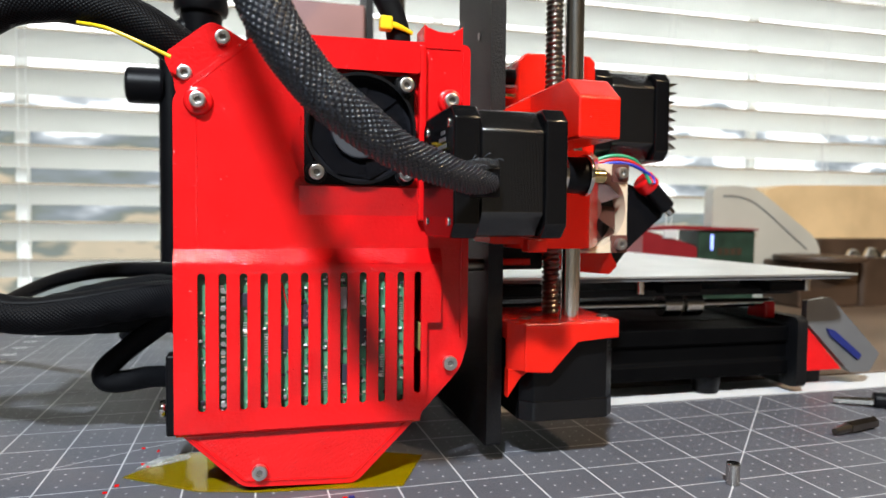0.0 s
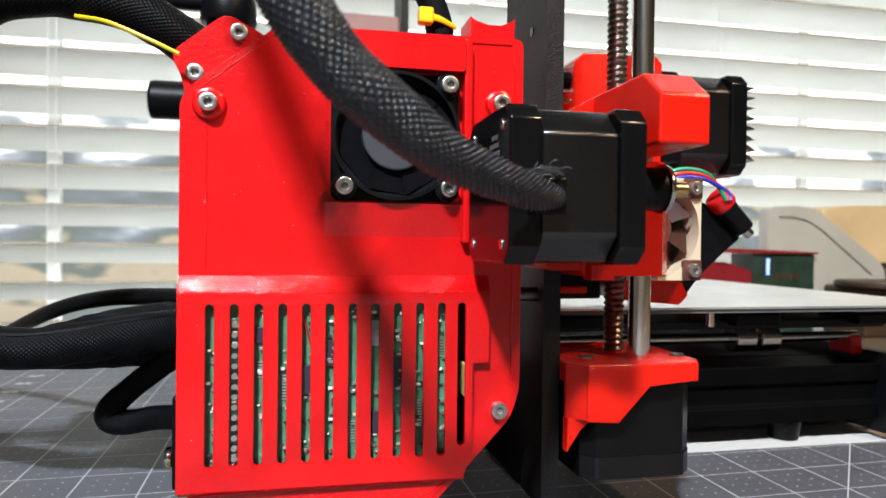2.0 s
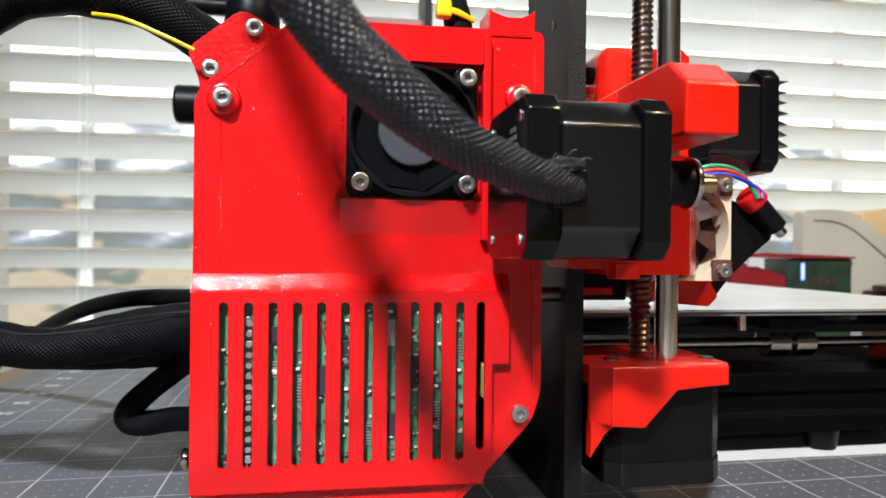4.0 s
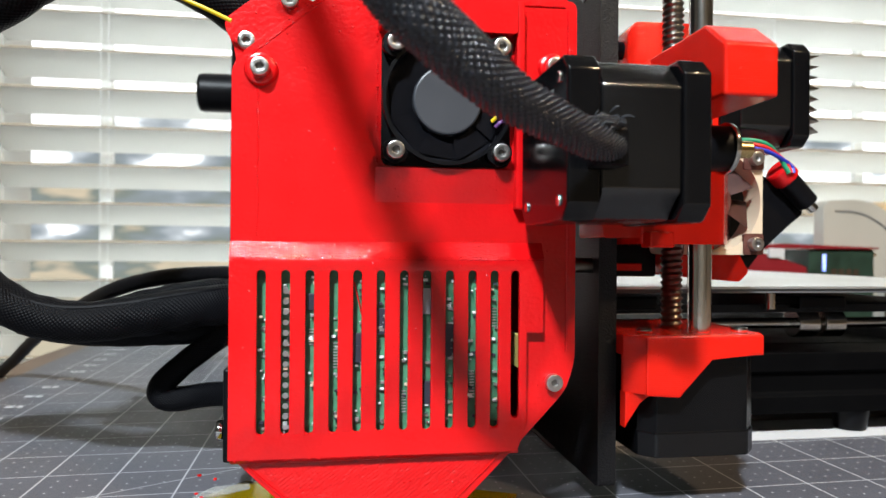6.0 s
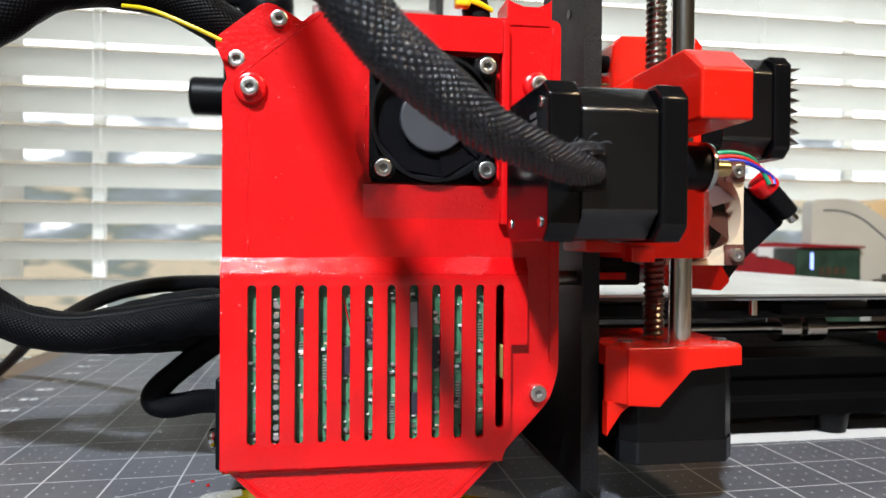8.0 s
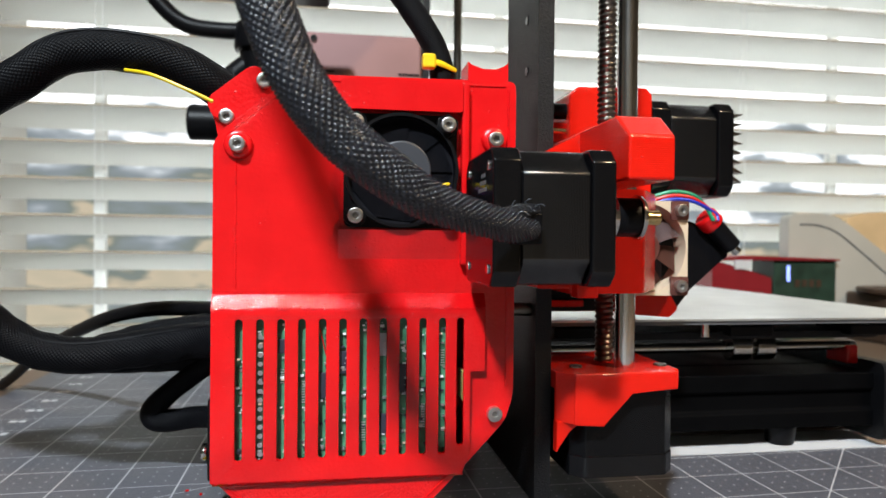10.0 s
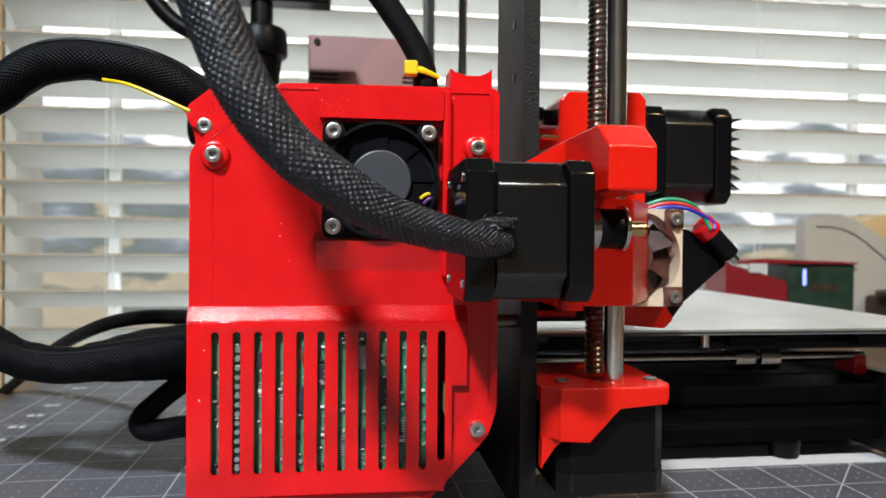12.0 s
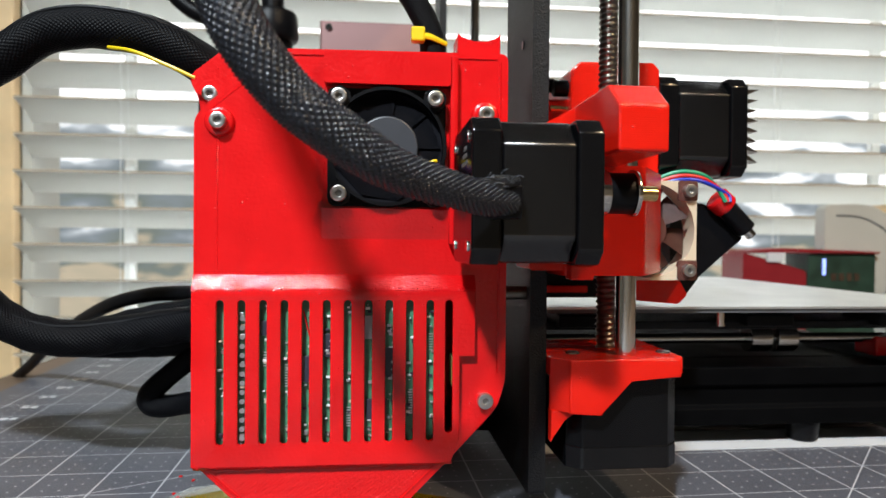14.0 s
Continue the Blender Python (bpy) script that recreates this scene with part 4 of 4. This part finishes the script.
L1 = [(-186, 288, 118), (-172, 284, 110), (-150, 285, 98), (-128, 295, 80), (-117, 300, 68), (-104, 302, 61), (-90, 303, 58.6), (-73, 304, 60), (-58, 304, 62.5), (-40, 300, 65), (-20, 285, 66)]
sleeve_run(L1, 7.6, "black braided sleeve sagging into the box", seam=True, wobble=0.1)
L2 = [(-262, 590, -60), (-250, 568, -20), (-205, 515, 12), (-168, 467, 36), (-112, 391, 62), (-78, 357, 72), (-45, 328, 75), (-20, 300, 75)]
tagged(part("cable", tube(L2, 3.6, 14, 10), PLASTIC), "plain black cable behind the sleeve", "cable")
bundle = thing("cables_and_shade_strands", (-70, 380, 50), "flat bundle of black cables with added strands shading the mat", "cable")
for k in range(2):
    y, z = 317 + 10 * k, 66 - 0.6 * k
    pts = [(-100 + 3 * k, y + 4, z - 11), (-86 + 4 * k, y, z - 6), (-64, y - 2, z - 1), (-44, y - 0.3 * (y - 300), z + 2), (-20, 296, z + 3)]
    part("strand", tube(pts, [2.0, 5.0, 6.2, 6.2, 4.5], 16, 8, wobble=0.14), SLEEVE_FINE, bundle)
# six made-up strands behind the sleeve, added to shade the mat
for k in range(6):
    y, z = 338 + 12 * k, 51 - 1.2 * k
    pts = [(-128, y + 6, z + 1), (-108, y + 2, z), (-84, y, z), (-62, y - 0.1 * (y - 300), z + 1), (-38, y - 0.45 * (y - 300), z + 2), (-20, 296 + 2 * k, 54)]
    part("strand", tube(pts, [2.5, 5.5, 6.5, 6.5, 6, 4], 12, 8, wobble=0.1), SLEEVE_FINE, bundle)
L3 = [(-24, 300, 64), (-41, 320, 52), (-57, 326, 40), (-67, 327, 30.5), (-66.5, 327, 25.5), (-59, 326, 25), (-47, 321, 27.5), (-33, 308, 29.5), (-22, 296, 30)]
sleeve_run(L3, [4.6, 4.6, 4.8, 5, 5, 5, 4.8, 4.4, 4.4], "black braided sleeve bent in a loop", seam=False, wobble=0.06)
L4 = [(10, 270, 240), (25, 266, 218), (36, 263, 202), (45, 262, 189), (51, 261, 178), (53, 260, 168), (53, 262, 158)]
sleeve_run(L4, 4.6, "black braided sleeve entering the box top", seam=False, wobble=0.05)
tie2 = thing("zip_tie", (50, 258, 172), "yellow zip tie round the black sleeve", "zip tie")
part("band", tube([(46, 255.5, 173.5), (51, 254.8, 172.8), (57.5, 257, 171)], [1.6, 1.6, 1.2], 8, 8, flat=0.6), YELLOW, tie2)
part("head", box(44.5, 49.5, 253, 257.5, 170.6, 176, 0.8), YELLOW, tie2)

# ================= small things on the mat =================
tagged(part("steel_pin", cyl((173.5, 213, 0.1), (173.5, 213, 8.4), 2.6, seg=24, r=0.4), STEEL), "small steel pin standing on the mat", "pin")
bit = thing("screwdriver_bit", (273, 254, 2), "worn steel screwdriver bit lying on mat", "driver bit")
part("shank", cyl((268, 253, 3.0), (288, 257.5, 3.0), 2.9, seg=6), DARKSTEEL, bit)
part("point", cyl((258.5, 251, 2.3), (268, 253, 3.0), 1.5, 2.3, 10), DARKSTEEL, bit)
drv = thing("hex_driver", (320, 285, 3), "steel hex driver with dark handle on mat", "screwdriver")
part("shaft", cyl((304, 298, 2.2), (322, 286, 3.0), 1.8, 2.4, 6), STEEL, drv)
part("handle", cyl((320, 287.5, 4.2), (352, 266, 4.2), 4.2, seg=18, r=0.8), PLASTIC, drv)
tape = bpy.data.materials.new("amber_tape")
tape.use_nodes = True
bs = tape.node_tree.nodes["Principled BSDF"]
bs.inputs["Base Color"].default_value, bs.inputs["Roughness"].default_value, bs.inputs["Alpha"].default_value = (0.26, 0.175, 0.0, 1), 0.10, 0.70
tagged(part("amber_tape", prism([(-50, 272), (-30, 296), (20, 292), (66, 270), (52, 240), (0, 246), (-22, 252)], "z", 0.2, 0.4), tape), "shiny amber film lying under the red box", "tape")

clear = bpy.data.materials.new("clear_film")
clear.use_nodes = True
bs = clear.node_tree.nodes["Principled BSDF"]
bs.inputs["Base Color"].default_value, bs.inputs["Roughness"].default_value, bs.inputs["Alpha"].default_value = (0.6, 0.6, 0.56, 1), 0.12, 0.3
# pale scrap, cut to the size of the amber film's highlight
tagged(part("clear_film", prism([(-47, 279), (-40, 291), (-28, 293), (-27, 287), (-38, 281)], "z", 0.5, 0.6), clear), "clear film scrap beside the amber film", "tape")
rng = random.Random(7)
for k in range(9):
    x, y = rng.choice(((-52, 262), (-40, 284), (-48, 300), (30, 236), (-60, 250))) 
    x, y = x + rng.uniform(-7, 7), y + rng.uniform(-5, 5)
    tagged(part("plastic_scrap", box(x, x + rng.uniform(1, 2.2), y, y + rng.uniform(0.8, 1.8), 0.05, 0.7, 0.15), RED), "tiny red plastic scrap on the mat", "scrap", "plastic scraps")
tagged(part("plastic_scrap", box(31, 33, 233, 234.5, 0.05, 1.0, 0.2), BLUE), "tiny blue plastic scrap on the mat", "scrap", "plastic scraps")

# ================= behind the printer =================
DARKGREEN = material("dark_green_card", (0.012, 0.035, 0.022), 0.5, scale=60, spread=0.4)
TRAY = material("dark_red_plastic", (0.22, 0.010, 0.016), 0.4)
redbox = thing("red_tray", (520, 690, 0), "dark red tray with green board and papers", "tray")
part("lid", prism([(430, 92), (470, 95), (580, 91.5), (580, 89.5), (470, 90), (430, 89)], "y", 690, 735, 0.5), TRAY, redbox)
part("end_block", prism(rounded([(424, 0), (496, 0), (496, 70), (470, 78), (424, 90)], 3), "y", 692, 735, 1.5), TRAY, redbox)
part("card_box", box(500, 578, 694, 735, 0, 89, 1), DARKGREEN, redbox)
for k in range(4):
    part("printed_bar", box(526 + 9 * k, 532 + 9 * k, 693.4, 694.4, 60, 68), DARKWOOD, redbox)
part("white_label", box(450, 468, 689, 692.5, 80, 90, 0.5), PAPER, redbox)
led = bpy.data.materials.new("blue_light")
led.use_nodes = True
lb = led.node_tree.nodes["Principled BSDF"]
lb.inputs["Emission Color"].default_value, lb.inputs["Emission Strength"].default_value = (0.05, 0.2, 1.0, 1), 2.0
part("indicator", box(516, 519.5, 693, 694.4, 66, 84, 0.5), led, redbox, "blue glowing indicator")
cream = thing("roll_top_box", (640, 730, 0), "cream ended roll-top box with wooden front", "storage box")
prf = [(522, 0), (522, 142), (560, 144), (582, 141), (604, 128), (668, 84), (680, 72), (680, 0)]
part("end_panel", prism(rounded(prf, 7), "y", 700, 716, 1.5), CREAM, cream)
part("groove", tube([(536, 699.6, 131), (560, 699.6, 130), (585, 699.6, 121), (620, 699.6, 96), (660, 699.6, 66)], 0.9, 8, 8), GREY, cream)
part("wooden_body", prism(rounded([(610, 0), (610, 140), (640, 147), (900, 152), (900, 0)], 4), "y", 717, 775, 1), WOOD, cream, "light wooden body")
part("front_rail", box(684, 900, 704, 716.5, 0, 80, 2), DARKWOOD, cream, "darker wooden rail")
disc = thing("wooden_disc", (640, 650, 0), "round wooden slab on dark clutter", "wooden disc")
part("slab", cyl((636, 655, 55), (636, 655, 61), 50, seg=40, r=1.5), DARKWOOD, disc)
part("plinth", box(595, 680, 640, 700, 1, 55, 3), DARKWOOD, disc)

clutter = thing("dark_basket", (720, 665, 0), "dark brown basket holding shiny metal domes", "basket")
part("basket", prism(rounded([(684, 640), (790, 640), (790, 694), (684, 694)], 8), "z", 1, 58, 3), DARKWOOD, clutter)
for x, z in ((692, 58), (720, 60), (748, 57)):
    part("metal_dome", cyl((x, 662, z - 4), (x, 662, z + 10), 13, 5, 24, r=2.5), STEEL, clutter, "shiny metal dome")
# black tripod with a holder, behind the box
tri = thing("tripod", (-75, 520, 0), "black tripod with ball head and clamp", "tripod")
part("column", cyl((-62, 520, 30), (-62, 520, 230), 9, seg=20), PLASTIC, tri)
for w in (0.9, 2.2, 5.4):
    part("leg", cyl((-62, 520, 60), (-62 + 75 * math.cos(w), 520 + 75 * math.sin(w), 4), 6, 5, 14), PLASTIC, tri)
part("knob", cyl((-92, 520, 192), (-66, 520, 192), 13, seg=24, r=2.5), PLASTIC, tri)
part("ball_head", cyl((-42, 520, 222), (-42, 520, 246), 12, 15, 24, r=3), PLASTIC, tri)
part("ball_collar", cyl((-42, 520, 244), (-42, 520, 266), 19, 18, 28, r=4), PLASTIC, tri)
part("neck", cyl((-42, 520, 262), (-42, 520, 286), 8, seg=18), PLASTIC, tri)
part("arm", tube([(-62, 520, 225), (-50, 520, 235), (-40, 520, 240)], 9, 12, 6), PLASTIC, tri)
part("clamp_bar", box(-110, 8, 510, 530, 284, 298, 2), PLASTIC, tri)
part("handle", tube([(-128, 518, 300), (-112, 518, 276), (-94, 518, 262), (-70, 518, 259), (-40, 518, 260)], 6, 12, 8), PLASTIC, tri)

for lx, ly, lr in ((-558, -1091, 150), (1030, -1010, 150)):
    lamp_body = thing("ceiling_lamp", (lx, ly, 1640), "flat round white ceiling lamp", "ceiling lamp", "ceiling lamps")
    part("rim", cyl((lx, ly, 1575), (lx, ly, 1640), lr, lr + 15, 40, r=6), WHITE, lamp_body)
